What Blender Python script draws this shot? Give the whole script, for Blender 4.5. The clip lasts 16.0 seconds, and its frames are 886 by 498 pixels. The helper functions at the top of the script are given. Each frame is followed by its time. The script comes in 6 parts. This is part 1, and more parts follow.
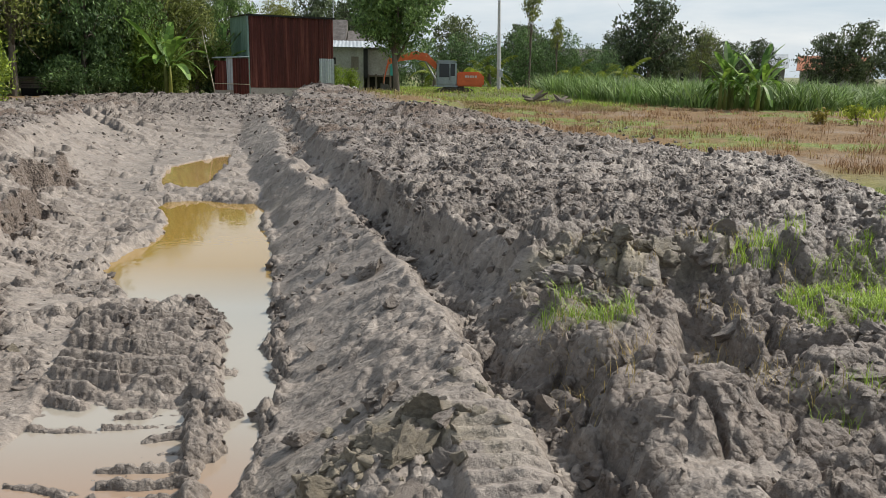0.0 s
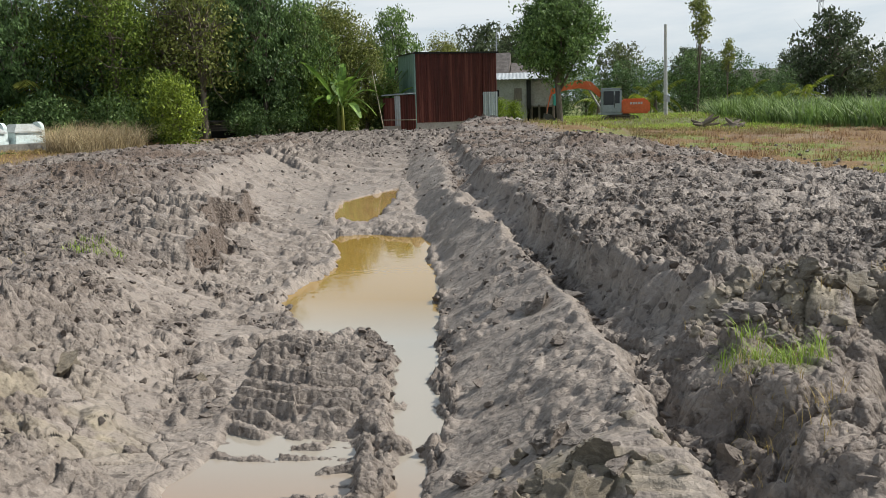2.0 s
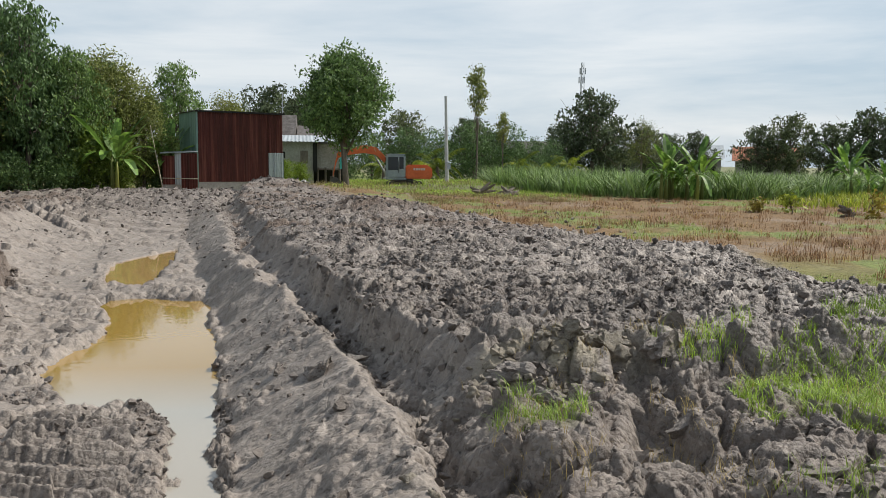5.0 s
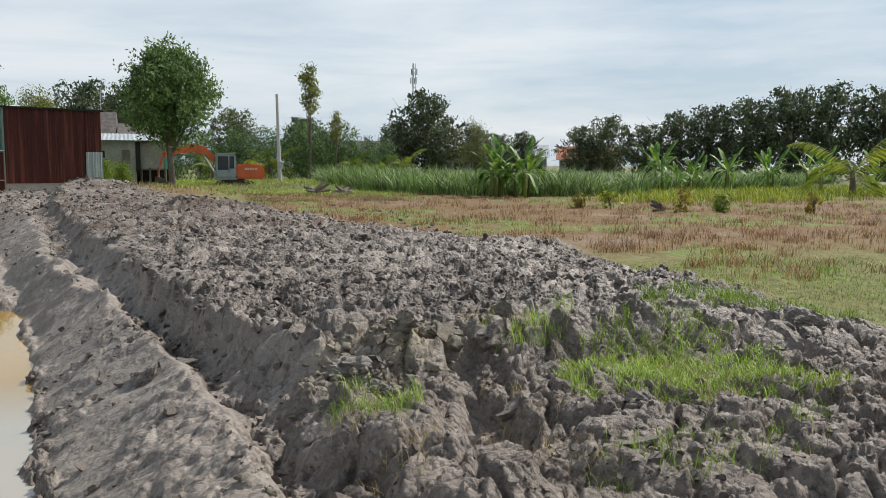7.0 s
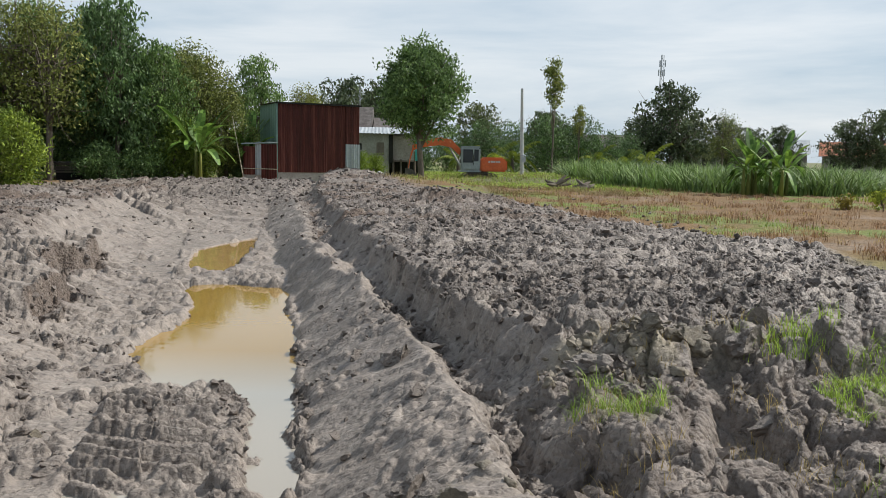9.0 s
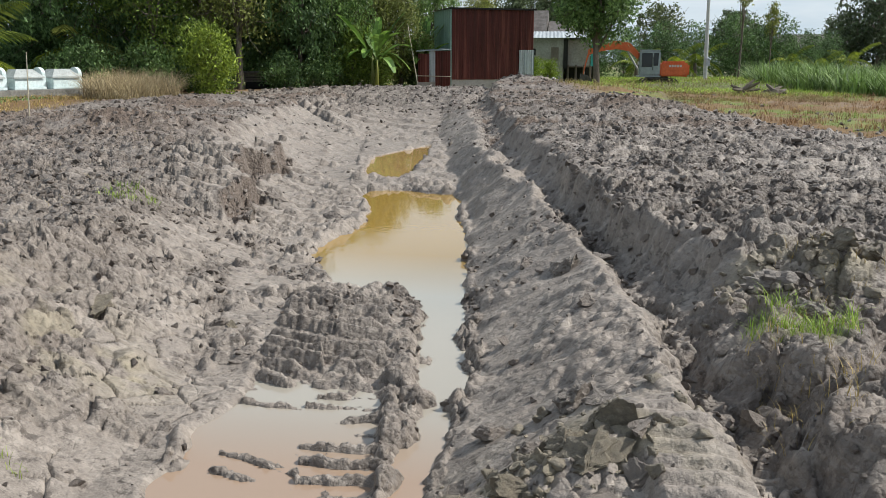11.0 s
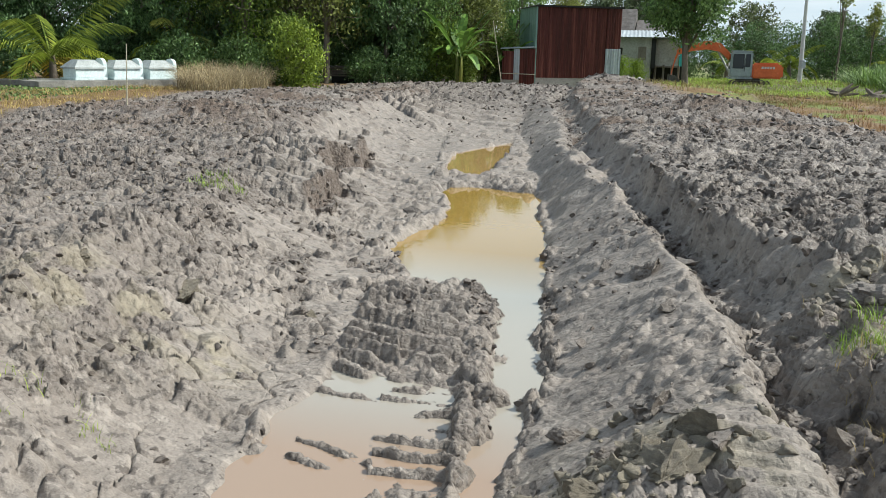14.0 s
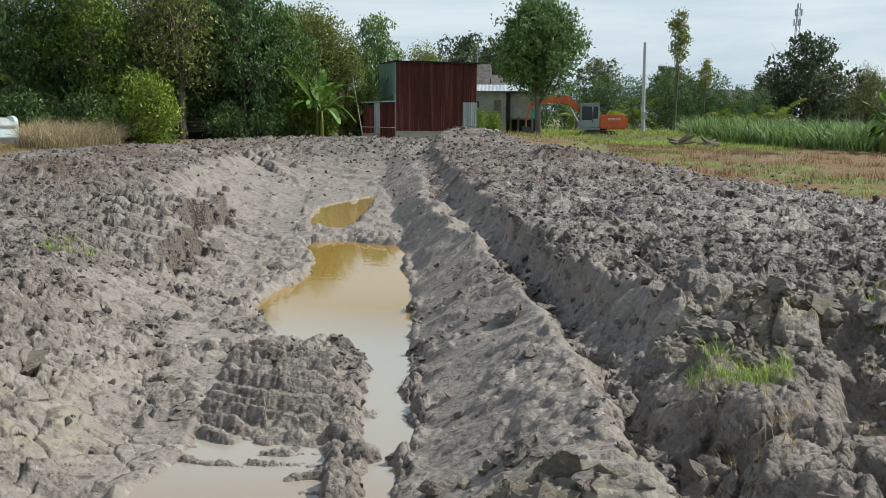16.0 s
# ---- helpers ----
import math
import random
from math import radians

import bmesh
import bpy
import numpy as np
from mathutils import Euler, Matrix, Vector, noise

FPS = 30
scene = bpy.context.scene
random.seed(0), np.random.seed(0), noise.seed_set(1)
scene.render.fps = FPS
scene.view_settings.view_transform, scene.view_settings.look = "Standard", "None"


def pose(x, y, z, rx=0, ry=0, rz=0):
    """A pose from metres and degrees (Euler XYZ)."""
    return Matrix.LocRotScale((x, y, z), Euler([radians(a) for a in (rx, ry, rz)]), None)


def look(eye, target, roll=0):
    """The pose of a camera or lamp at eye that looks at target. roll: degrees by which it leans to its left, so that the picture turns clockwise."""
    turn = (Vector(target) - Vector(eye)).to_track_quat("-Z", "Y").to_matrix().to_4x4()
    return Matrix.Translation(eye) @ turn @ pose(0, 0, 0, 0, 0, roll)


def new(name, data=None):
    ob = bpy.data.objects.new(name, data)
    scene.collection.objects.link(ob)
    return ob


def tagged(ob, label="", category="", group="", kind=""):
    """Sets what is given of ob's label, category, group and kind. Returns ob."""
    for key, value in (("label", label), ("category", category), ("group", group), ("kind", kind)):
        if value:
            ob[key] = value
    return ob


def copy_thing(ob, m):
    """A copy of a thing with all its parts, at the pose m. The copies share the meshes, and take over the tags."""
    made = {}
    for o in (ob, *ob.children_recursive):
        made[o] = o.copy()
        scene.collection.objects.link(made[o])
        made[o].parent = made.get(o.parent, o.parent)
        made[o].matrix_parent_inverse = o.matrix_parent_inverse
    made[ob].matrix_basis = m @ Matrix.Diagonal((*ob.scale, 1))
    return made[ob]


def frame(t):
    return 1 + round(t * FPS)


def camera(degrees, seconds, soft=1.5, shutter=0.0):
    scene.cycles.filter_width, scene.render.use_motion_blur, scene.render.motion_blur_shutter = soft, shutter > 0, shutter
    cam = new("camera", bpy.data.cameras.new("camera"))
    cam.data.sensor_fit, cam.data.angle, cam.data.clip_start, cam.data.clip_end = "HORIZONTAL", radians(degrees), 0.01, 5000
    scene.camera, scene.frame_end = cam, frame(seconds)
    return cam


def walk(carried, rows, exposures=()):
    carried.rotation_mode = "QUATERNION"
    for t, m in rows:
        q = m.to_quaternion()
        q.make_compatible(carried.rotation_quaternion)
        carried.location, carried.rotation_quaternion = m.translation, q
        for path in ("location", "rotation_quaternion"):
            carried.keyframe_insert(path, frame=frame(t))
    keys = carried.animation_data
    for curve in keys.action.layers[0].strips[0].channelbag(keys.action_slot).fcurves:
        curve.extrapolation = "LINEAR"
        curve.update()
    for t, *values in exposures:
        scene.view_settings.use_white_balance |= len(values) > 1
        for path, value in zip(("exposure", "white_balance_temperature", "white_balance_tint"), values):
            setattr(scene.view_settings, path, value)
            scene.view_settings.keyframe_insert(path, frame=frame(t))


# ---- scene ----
cam = camera(56.45, 16.0, soft=0.6)
# seconds; eye x, y, z in metres; heading (clockwise from north), pitch and roll in degrees
PATH = (
    (0, 0.031, -0.054, 1.966, 3.20, -12.13, 0.90),
    (0.5, 0.026, -0.019, 1.981, 0.43, -11.81, -0.05),
    (1, 0.014, 0.012, 1.980, -2.73, -11.25, -1.00),
    (1.5, 0.001, 0.030, 1.986, -7.04, -11.14, -1.59),
    (2, -0.002, 0.034, 2.002, -8.31, -10.01, -1.56),
    (2.5, -0.006, 0.035, 2.013, -8.34, -8.71, -1.20),
    (3, 0.005, 0.033, 2.011, -5.83, -8.35, -0.97),
    (3.5, 0.016, 0.021, 2.017, -1.15, -7.21, -0.48),
    (4, 0.022, 0.014, 2.030, 2.14, -6.90, -0.27),
    (4.5, 0.026, 0.003, 2.042, 4.11, -5.86, 0.01),
    (5, 0.040, -0.001, 2.033, 6.58, -5.87, 0.45),
    (5.2, 0.049, -0.012, 2.030, 8.81, -5.97, 0.62),
    (5.6, 0.052, -0.021, 2.027, 12.34, -6.05, 0.79),
    (6, 0.054, -0.037, 2.019, 15.47, -6.04, 0.79),
    (6.4, 0.055, -0.056, 2.010, 17.64, -5.96, 0.66),
    (6.8, 0.055, -0.072, 2.002, 18.33, -5.86, 0.41),
    (7.1, 0.053, -0.078, 1.998, 17.54, -5.80, 0.16),
    (7.3, 0.050, -0.078, 1.997, 16.26, -5.78, -0.02),
    (7.5, 0.033, -0.068, 1.997, 14.26, -5.77, -0.26),
    (8, 0.011, -0.034, 1.997, 10.48, -5.84, -0.00),
    (8.5, 0.005, -0.029, 2.006, 6.23, -5.90, 0.89),
    (9, -0.005, -0.011, 1.997, 1.51, -6.41, 0.95),
    (9.2, -0.016, 0.003, 1.995, -0.57, -6.88, 1.15),
    (9.6, -0.018, 0.008, 1.994, -3.45, -7.96, 1.28),
    (10, -0.016, 0.013, 1.993, -5.64, -9.46, 1.10),
    (10.4, -0.013, 0.018, 1.991, -7.49, -11.05, 0.74),
    (10.8, -0.011, 0.021, 1.989, -9.35, -12.38, 0.31),
    (11.1, -0.010, 0.023, 1.988, -10.95, -13.01, 0.01),
    (11.3, -0.011, 0.024, 1.987, -12.21, -13.17, -0.15),
    (11.5, -0.020, 0.025, 1.980, -13.89, -13.22, -0.33),
    (12, -0.048, 0.023, 1.974, -17.20, -13.37, 0.38),
    (12.5, -0.061, 0.016, 1.975, -19.17, -13.47, 1.04),
    (13, -0.056, 0.013, 1.979, -18.65, -13.39, 1.50),
    (13.5, -0.046, 0.015, 1.984, -17.23, -13.24, 1.42),
    (14, -0.033, 0.017, 1.992, -15.86, -13.11, 1.04),
    (14.5, -0.028, 0.022, 1.996, -13.79, -12.76, 0.99),
    (15, -0.013, 0.005, 2.010, -10.51, -11.25, 1.00),
    (15.5, -0.005, 0.003, 2.018, -8.40, -10.05, 0.76),
    (16, 0.001, -0.008, 2.020, -6.55, -9.41, 0.56),
)
walk(cam, [(t, pose(x, y, z, 90 + pitch, 0, -heading) @ pose(0, 0, 0, 0, 0, roll))
           for t, x, y, z, heading, pitch, roll in PATH],
     ((0, 0.05, 6500, 10), (5, 0.0, 6450, 10), (9.2, 0.0, 6350, 10), (11.3, 0.14, 6250, 8), (12.5, 0.28, 6150, 5), (13.5, 0.26, 6150, 5), (15, 0.14, 6150, 5), (16, -0.03, 6150, 6)))

# ---- world and sun: a bright, thinly clouded sky, hazy sun high on the right ----
SUN_EL, SUN_AZ = radians(45), radians(66)      # azimuth clockwise from +y
world = bpy.data.worlds.new("world")
scene.world = world
world.use_nodes = True
wn, wl = world.node_tree.nodes, world.node_tree.links
wn.clear()
w_out = wn.new("ShaderNodeOutputWorld")
w_bg = wn.new("ShaderNodeBackground")
w_sky = wn.new("ShaderNodeTexSky")
w_sky.sky_type = "NISHITA"
w_sky.sun_disc = False
w_sky.sun_elevation, w_sky.sun_rotation = SUN_EL, SUN_AZ
w_sky.air_density, w_sky.dust_density, w_sky.ozone_density = 1.0, 2.0, 1.0
w_co = wn.new("ShaderNodeTexCoord")
w_map = wn.new("ShaderNodeMapping")
w_map.inputs["Scale"].default_value = (1.6, 1.6, 11.0)
w_noise = wn.new("ShaderNodeTexNoise")
w_noise.inputs["Scale"].default_value = 1.3
w_noise.inputs["Detail"].default_value = 7
w_noise.inputs["Roughness"].default_value = 0.55
w_noise.inputs["Distortion"].default_value = 0.3
w_ramp = wn.new("ShaderNodeValToRGB")
w_ramp.color_ramp.elements[0].position, w_ramp.color_ramp.elements[0].color = 0.36, (5.7, 7.0, 8.1, 1)
w_ramp.color_ramp.elements[1].position, w_ramp.color_ramp.elements[1].color = 0.62, (9.2, 9.7, 10.0, 1)
w_mix = wn.new("ShaderNodeMix")
w_mix.data_type = "RGBA"
wl.new(w_co.outputs["Generated"], w_map.inputs["Vector"])
wl.new(w_map.outputs["Vector"], w_noise.inputs["Vector"])
wl.new(w_noise.outputs["Fac"], w_ramp.inputs["Fac"])
# thin cloud, thickest at horizon; opened to blue overhead, unseen, to cut fill light
w_sep = wn.new("ShaderNodeSeparateXYZ")
w_veil = wn.new("ShaderNodeMapRange")
for key, value in (("From Min", 0.25), ("From Max", 0.85), ("To Min", 0.85), ("To Max", 0.35)):
    w_veil.inputs[key].default_value = value
wl.new(w_co.outputs["Generated"], w_sep.inputs[0])
wl.new(w_sep.outputs["Z"], w_veil.inputs["Value"])
wl.new(w_veil.outputs[0], w_mix.inputs[0])
wl.new(w_sky.outputs["Color"], w_mix.inputs[6])
wl.new(w_ramp.outputs["Color"], w_mix.inputs[7])
wl.new(w_mix.outputs[2], w_bg.inputs["Color"])
w_bg.inputs["Strength"].default_value = 0.092
wl.new(w_bg.outputs["Background"], w_out.inputs["Surface"])

sun = new("sun", bpy.data.lights.new("sun", "SUN"))
sun.data.energy, sun.data.angle, sun.data.color = 5.0, radians(0.8), (1.0, 0.95, 0.87)
_s = Vector((math.sin(SUN_AZ) * math.cos(SUN_EL), math.cos(SUN_AZ) * math.cos(SUN_EL), math.sin(SUN_EL)))
sun.matrix_world = look(_s * 100, (0, 0, 0))

# ---- materials ----
def material(name, colour, rough=0.7, metal=0.0, spec=0.5):
    m = bpy.data.materials.new(name)
    m.use_nodes = True
    b = m.node_tree.nodes["Principled BSDF"]
    b.inputs["Base Color"].default_value = (*colour, 1)
    b.inputs["Roughness"].default_value = rough
    b.inputs["Metallic"].default_value = metal
    b.inputs["Specular IOR Level"].default_value = spec
    return m


def node(m, kind, **settings):
    n = m.node_tree.nodes.new(kind)
    for key, value in settings.items():
        n.inputs[key.replace("_", " ")].default_value = value
    return n


def link(m, a, b):
    m.node_tree.links.new(a, b)


def texco(m, which="Object", scale=(1, 1, 1)):
    c, mp = node(m, "ShaderNodeTexCoord"), node(m, "ShaderNodeMapping", Scale=scale)
    link(m, c.outputs[which], mp.inputs["Vector"])
    return mp.outputs["Vector"]


def noise_tex(m, vec, scale, detail=6, rough=0.6):
    n = node(m, "ShaderNodeTexNoise", Scale=scale, Detail=detail, Roughness=rough)
    link(m, vec, n.inputs["Vector"])
    return n.outputs["Fac"]


def ramp(m, fac, *stops):
    r = node(m, "ShaderNodeValToRGB")
    el = r.color_ramp.elements
    while len(el) < len(stops):
        el.new(0.5)
    for e, (pos, col) in zip(el, stops):
        e.position = pos
        e.color = (*col, 1) if len(col) == 3 else col
    link(m, fac, r.inputs["Fac"])
    return r.outputs["Color"]


def mix(m, fac, a, b, mode="MIX"):
    n = node(m, "ShaderNodeMix")
    n.data_type, n.blend_type = "RGBA", mode
    for sock, v in ((n.inputs[0], fac), (n.inputs[6], a), (n.inputs[7], b)):
        if isinstance(v, (int, float)):
            sock.default_value = v
        elif isinstance(v, tuple):
            sock.default_value = (*v, 1)
        else:
            link(m, v, sock)
    return n.outputs[2]


def bump(m, height, strength, distance):
    n = node(m, "ShaderNodeBump", Strength=strength, Distance=distance)
    link(m, height, n.inputs["Height"])
    return n


def shader(m):
    return m.node_tree.nodes["Principled BSDF"]


def attribute(m, name):
    a = node(m, "ShaderNodeAttribute")
    a.attribute_name = name
    return a.outputs["Fac"]


def varied(name, dark, light, scale, rough=0.8, bump_height=0.01, grain=8.0, metal=0.0, spec=0.4, stretch=(1, 1, 1)):
    """A surface that varies at two scales, with a fine relief."""
    m = material(name, light, rough, metal, spec)
    v = texco(m, "Object", stretch)
    a = noise_tex(m, v, scale)
    f = noise_tex(m, v, scale * grain, 5, 0.7)
    c = ramp(m, a, (0.3, dark), (0.7, light))
    c = mix(m, 0.35, c, ramp(m, f, (0.3, tuple(x * 0.6 for x in dark)), (0.7, tuple(min(1, x * 1.25) for x in light))))
    link(m, c, shader(m).inputs["Base Color"])
    link(m, bump(m, f, 0.6, bump_height).outputs["Normal"], shader(m).inputs["Normal"])
    return m


def leaf_material(name, dark, light, shine=0.28):
    """Foliage: each leaf has a shade of its own, and lets some light through."""
    m = material(name, light, 0.55, 0, shine)
    g = node(m, "ShaderNodeNewGeometry")
    v = texco(m, "Object")
    c = ramp(m, g.outputs["Random Per Island"], (0.0, dark), (0.75, light), (1.0, tuple(min(1, x * 1.5) for x in light)))
    big = ramp(m, noise_tex(m, v, 0.35, 3), (0.35, (0.72, 0.72, 0.72)), (0.65, (1.15, 1.15, 1.05)))
    c = mix(m, 1.0, c, big, "MULTIPLY")
    own = node(m, "ShaderNodeObjectInfo")
    c = mix(m, 1.0, c, ramp(m, own.outputs["Random"], (0.0, (0.72, 0.75, 0.75)), (0.5, (1.0, 1.0, 1.0)), (1.0, (1.35, 1.25, 1.05))), "MULTIPLY")
    link(m, c, shader(m).inputs["Base Color"])
    t = node(m, "ShaderNodeBsdfTranslucent")
    link(m, c, t.inputs["Color"])
    s = node(m, "ShaderNodeMixShader", Fac=0.25)
    link(m, shader(m).outputs[0], s.inputs[1])
    link(m, t.outputs[0], s.inputs[2])
    link(m, s.outputs[0], m.node_tree.nodes["Material Output"].inputs["Surface"])
    return m


# wet grey clay, with brown crumb, dry turf and green turf where the ground's masks say so
M_GROUND = material("ground", (0.2, 0.18, 0.16), 0.6, 0, 0.38)
_m = M_GROUND
_v = texco(_m, "Object")
_n1, _n2, _n3 = noise_tex(_m, _v, 0.9, 5), noise_tex(_m, _v, 6.0, 6, 0.65), noise_tex(_m, _v, 38.0, 5, 0.7)
_warp = mix(_m, 0.14, _v, node(_m, "ShaderNodeTexNoise", Scale=5.0).outputs["Color"], "ADD")
_va, _vb = node(_m, "ShaderNodeTexVoronoi", Scale=6.5), node(_m, "ShaderNodeTexVoronoi", Scale=19.0)
link(_m, _warp, _va.inputs["Vector"])
link(_m, _warp, _vb.inputs["Vector"])
_sep_a, _sep_b = node(_m, "ShaderNodeSeparateColor"), node(_m, "ShaderNodeSeparateColor")
link(_m, _va.outputs["Color"], _sep_a.inputs[0])
link(_m, _vb.outputs["Color"], _sep_b.inputs[0])
_lump_a, _lump_b = _sep_a.outputs[0], _sep_b.outputs[1]
_clay = ramp(_m, _n1, (0.3, (0.165, 0.136, 0.113)), (0.7, (0.285, 0.246, 0.21)))
_clay = mix(_m, 0.45, _clay, ramp(_m, _n2, (0.3, (0.105, 0.085, 0.071)), (0.72, (0.36, 0.313, 0.27))))
_clay = mix(_m, 0.22, _clay, ramp(_m, noise_tex(_m, _v, 75.0, 3, 0.7), (0.35, (0.07, 0.056, 0.046)), (0.62, (0.40, 0.35, 0.30))))
_clay = mix(_m, 0.10, _clay, ramp(_m, _lump_b, (0.1, (0.13, 0.108, 0.09)), (0.9, (0.46, 0.41, 0.36))))
_crumb = ramp(_m, _lump_a, (0.05, (0.06, 0.046, 0.037)), (0.5, (0.14, 0.113, 0.094)), (0.95, (0.33, 0.284, 0.245)))
_crumb = mix(_m, 0.45, _crumb, ramp(_m, _lump_b, (0.1, (0.045, 0.034, 0.027)), (0.5, (0.13, 0.105, 0.087)), (0.95, (0.33, 0.284, 0.245))))
_crumb = mix(_m, 0.3, _crumb, ramp(_m, _n3, (0.3, (0.06, 0.048, 0.04)), (0.7, (0.27, 0.234, 0.205))))
_col = mix(_m, attribute(_m, "crumb"), _clay, _crumb)
# dark crumbs of wet soil trodden in, and pale dried skin, both with ragged edges
_fleck = ramp(_m, noise_tex(_m, _v, 7.5, 6, 0.72), (0.555, (0, 0, 0)), (0.60, (0.75, 0.75, 0.75)))
_col = mix(_m, _fleck, _col, (0.07, 0.056, 0.047))
_dried = ramp(_m, noise_tex(_m, texco(_m, "Object", (0.7, 1.3, 1.0)), 5.0, 6, 0.7), (0.56, (0, 0, 0)), (0.61, (0.7, 0.7, 0.7)))
_col = mix(_m, _dried, _col, (0.35, 0.305, 0.262))
_yel = ramp(_m, _n2, (0.3, (0.22, 0.19, 0.13)), (0.7, (0.38, 0.33, 0.22)))
_col = mix(_m, attribute(_m, "ochre"), _col, _yel)
_brown = ramp(_m, _n2, (0.3, (0.075, 0.052, 0.039)), (0.7, (0.21, 0.157, 0.122)))
_col = mix(_m, attribute(_m, "brown"), _col, _brown)
_dry = ramp(_m, _n2, (0.3, (0.10, 0.062, 0.028)), (0.7, (0.23, 0.14, 0.06)))
_col = mix(_m, attribute(_m, "dry"), _col, _dry)
_green = ramp(_m, _n2, (0.3, (0.08, 0.10, 0.025)), (0.7, (0.2, 0.24, 0.06)))
_col = mix(_m, attribute(_m, "green"), _col, _green)
link(_m, _col, shader(_m).inputs["Base Color"])
_rough = node(_m, "ShaderNodeMapRange", To_Min=0.2, To_Max=0.9)
link(_m, attribute(_m, "crumb"), _rough.inputs["Value"])
_bm = bump(_m, _n3, 1.0, 0.034)
link(_m, _rough.outputs[0], _bm.inputs["Strength"])
_b3 = bump(_m, _vb.outputs["Distance"], 0.7, 0.04)
link(_m, _rough.outputs[0], _b3.inputs["Strength"])
_b3.invert = True
link(_m, _bm.outputs["Normal"], _b3.inputs["Normal"])
_bm = _b3
_ck = node(_m, "ShaderNodeTexVoronoi", Scale=3.4)
_ck.feature = "DISTANCE_TO_EDGE"
_warp2 = mix(_m, 0.45, _v, node(_m, "ShaderNodeTexNoise", Scale=2.4, Detail=4.0).outputs["Color"], "ADD")
link(_m, _warp2, _ck.inputs["Vector"])
_ckh = ramp(_m, _ck.outputs["Distance"], (0.0, (0, 0, 0)), (0.03, (1, 1, 1)))
_ckm = mix(_m, ramp(_m, _n1, (0.47, (0, 0, 0)), (0.60, (1, 1, 1))), (1.0, 1.0, 1.0), _ckh)
_b4 = bump(_m, _ckm, 0.35, 0.02)
link(_m, _bm.outputs["Normal"], _b4.inputs["Normal"])
_bm = _b4
_b2 = bump(_m, _n2, 0.7, 0.07)
link(_m, _bm.outputs["Normal"], _b2.inputs["Normal"])
link(_m, _b2.outputs["Normal"], shader(_m).inputs["Normal"])
_wet = ramp(_m, _n2, (0.3, (0.38, 0.38, 0.38)), (0.7, (0.72, 0.72, 0.72)))
_wet = mix(_m, attribute(_m, "dry"), _wet, (0.95, 0.95, 0.95))
_wet = mix(_m, attribute(_m, "brown"), _wet, (0.85, 0.85, 0.85))
link(_m, mix(_m, attribute(_m, "green"), _wet, (0.95, 0.95, 0.95)), shader(_m).inputs["Roughness"])

# turbid ochre water, silty near; grey ramp stops put reflected sky into the colour
def muddy(name, colour):
    m = material(name, colour, 0.02, 0, 0.5)
    shader(m).inputs["IOR"].default_value = 1.6
    w = bump(m, noise_tex(m, texco(m), 7.0, 2), 0.05, 0.02)
    link(m, w.outputs["Normal"], shader(m).inputs["Normal"])
    return m


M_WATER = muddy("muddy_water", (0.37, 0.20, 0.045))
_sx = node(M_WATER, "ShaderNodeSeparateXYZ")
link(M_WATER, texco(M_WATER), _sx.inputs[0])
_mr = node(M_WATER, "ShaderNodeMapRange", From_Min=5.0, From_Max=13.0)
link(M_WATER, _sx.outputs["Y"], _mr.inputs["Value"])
# grey stops carry the reflected sky; ochre is the water's own, pinkish silt nearest
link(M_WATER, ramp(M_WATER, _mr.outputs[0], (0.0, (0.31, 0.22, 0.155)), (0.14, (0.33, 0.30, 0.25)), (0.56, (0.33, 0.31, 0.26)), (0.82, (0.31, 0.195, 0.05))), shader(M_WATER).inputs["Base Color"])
M_WATER_FAR = muddy("muddy_pool", (0.37, 0.24, 0.095))

M_BARK = varied("bark", (0.07, 0.055, 0.042), (0.2, 0.165, 0.13), 3.0, 0.9, 0.03, stretch=(1, 1, 0.25))
M_LEAF = leaf_material("broad_leaf", (0.04, 0.085, 0.026), (0.15, 0.245, 0.085), 0.4)
M_LEAF_LIGHT = leaf_material("young_leaf", (0.08, 0.13, 0.018), (0.22, 0.30, 0.05))
M_LEAF_OLIVE = leaf_material("olive_leaf", (0.085, 0.11, 0.026), (0.25, 0.28, 0.08))
# greyed, slightly blue leaf colour paints distance haze onto the far trees
M_LEAF_FAR = leaf_material("hazed_distant_leaf", (0.055, 0.075, 0.042), (0.13, 0.165, 0.085))
M_REED = leaf_material("reed_blade", (0.10, 0.17, 0.045), (0.26, 0.37, 0.12))
M_GRASS = leaf_material("grass_blade", (0.13, 0.21, 0.025), (0.33, 0.46, 0.075))
M_DRY = leaf_material("dry_blade", (0.16, 0.085, 0.045), (0.36, 0.21, 0.11))
M_STRAW = leaf_material("straw_blade", (0.19, 0.15, 0.06), (0.38, 0.31, 0.14))
M_HAY = leaf_material("bleached_blade", (0.22, 0.17, 0.10), (0.50, 0.41, 0.26))
M_FROND = leaf_material("palm_frond", (0.09, 0.14, 0.015), (0.28, 0.34, 0.05))
M_FROND_OLD = leaf_material("yellowed_frond", (0.22, 0.17, 0.03), (0.42, 0.33, 0.07))
M_BANANA = leaf_material("banana_leaf", (0.06, 0.13, 0.02), (0.17, 0.29, 0.06))

# ---- noise for relief, on arrays ----
def hashed(i, j, k):
    n = (i.astype(np.int64) * 374761393 + j.astype(np.int64) * 668265263 + k * 2147483647) & 0xFFFFFFFF
    n = ((n ^ (n >> 13)) * 1274126177) & 0xFFFFFFFF
    n = ((n ^ (n >> 16)) * 2246822519) & 0xFFFFFFFF
    return ((n ^ (n >> 15)) & 0xFFFFFF) / float(0xFFFFFF)


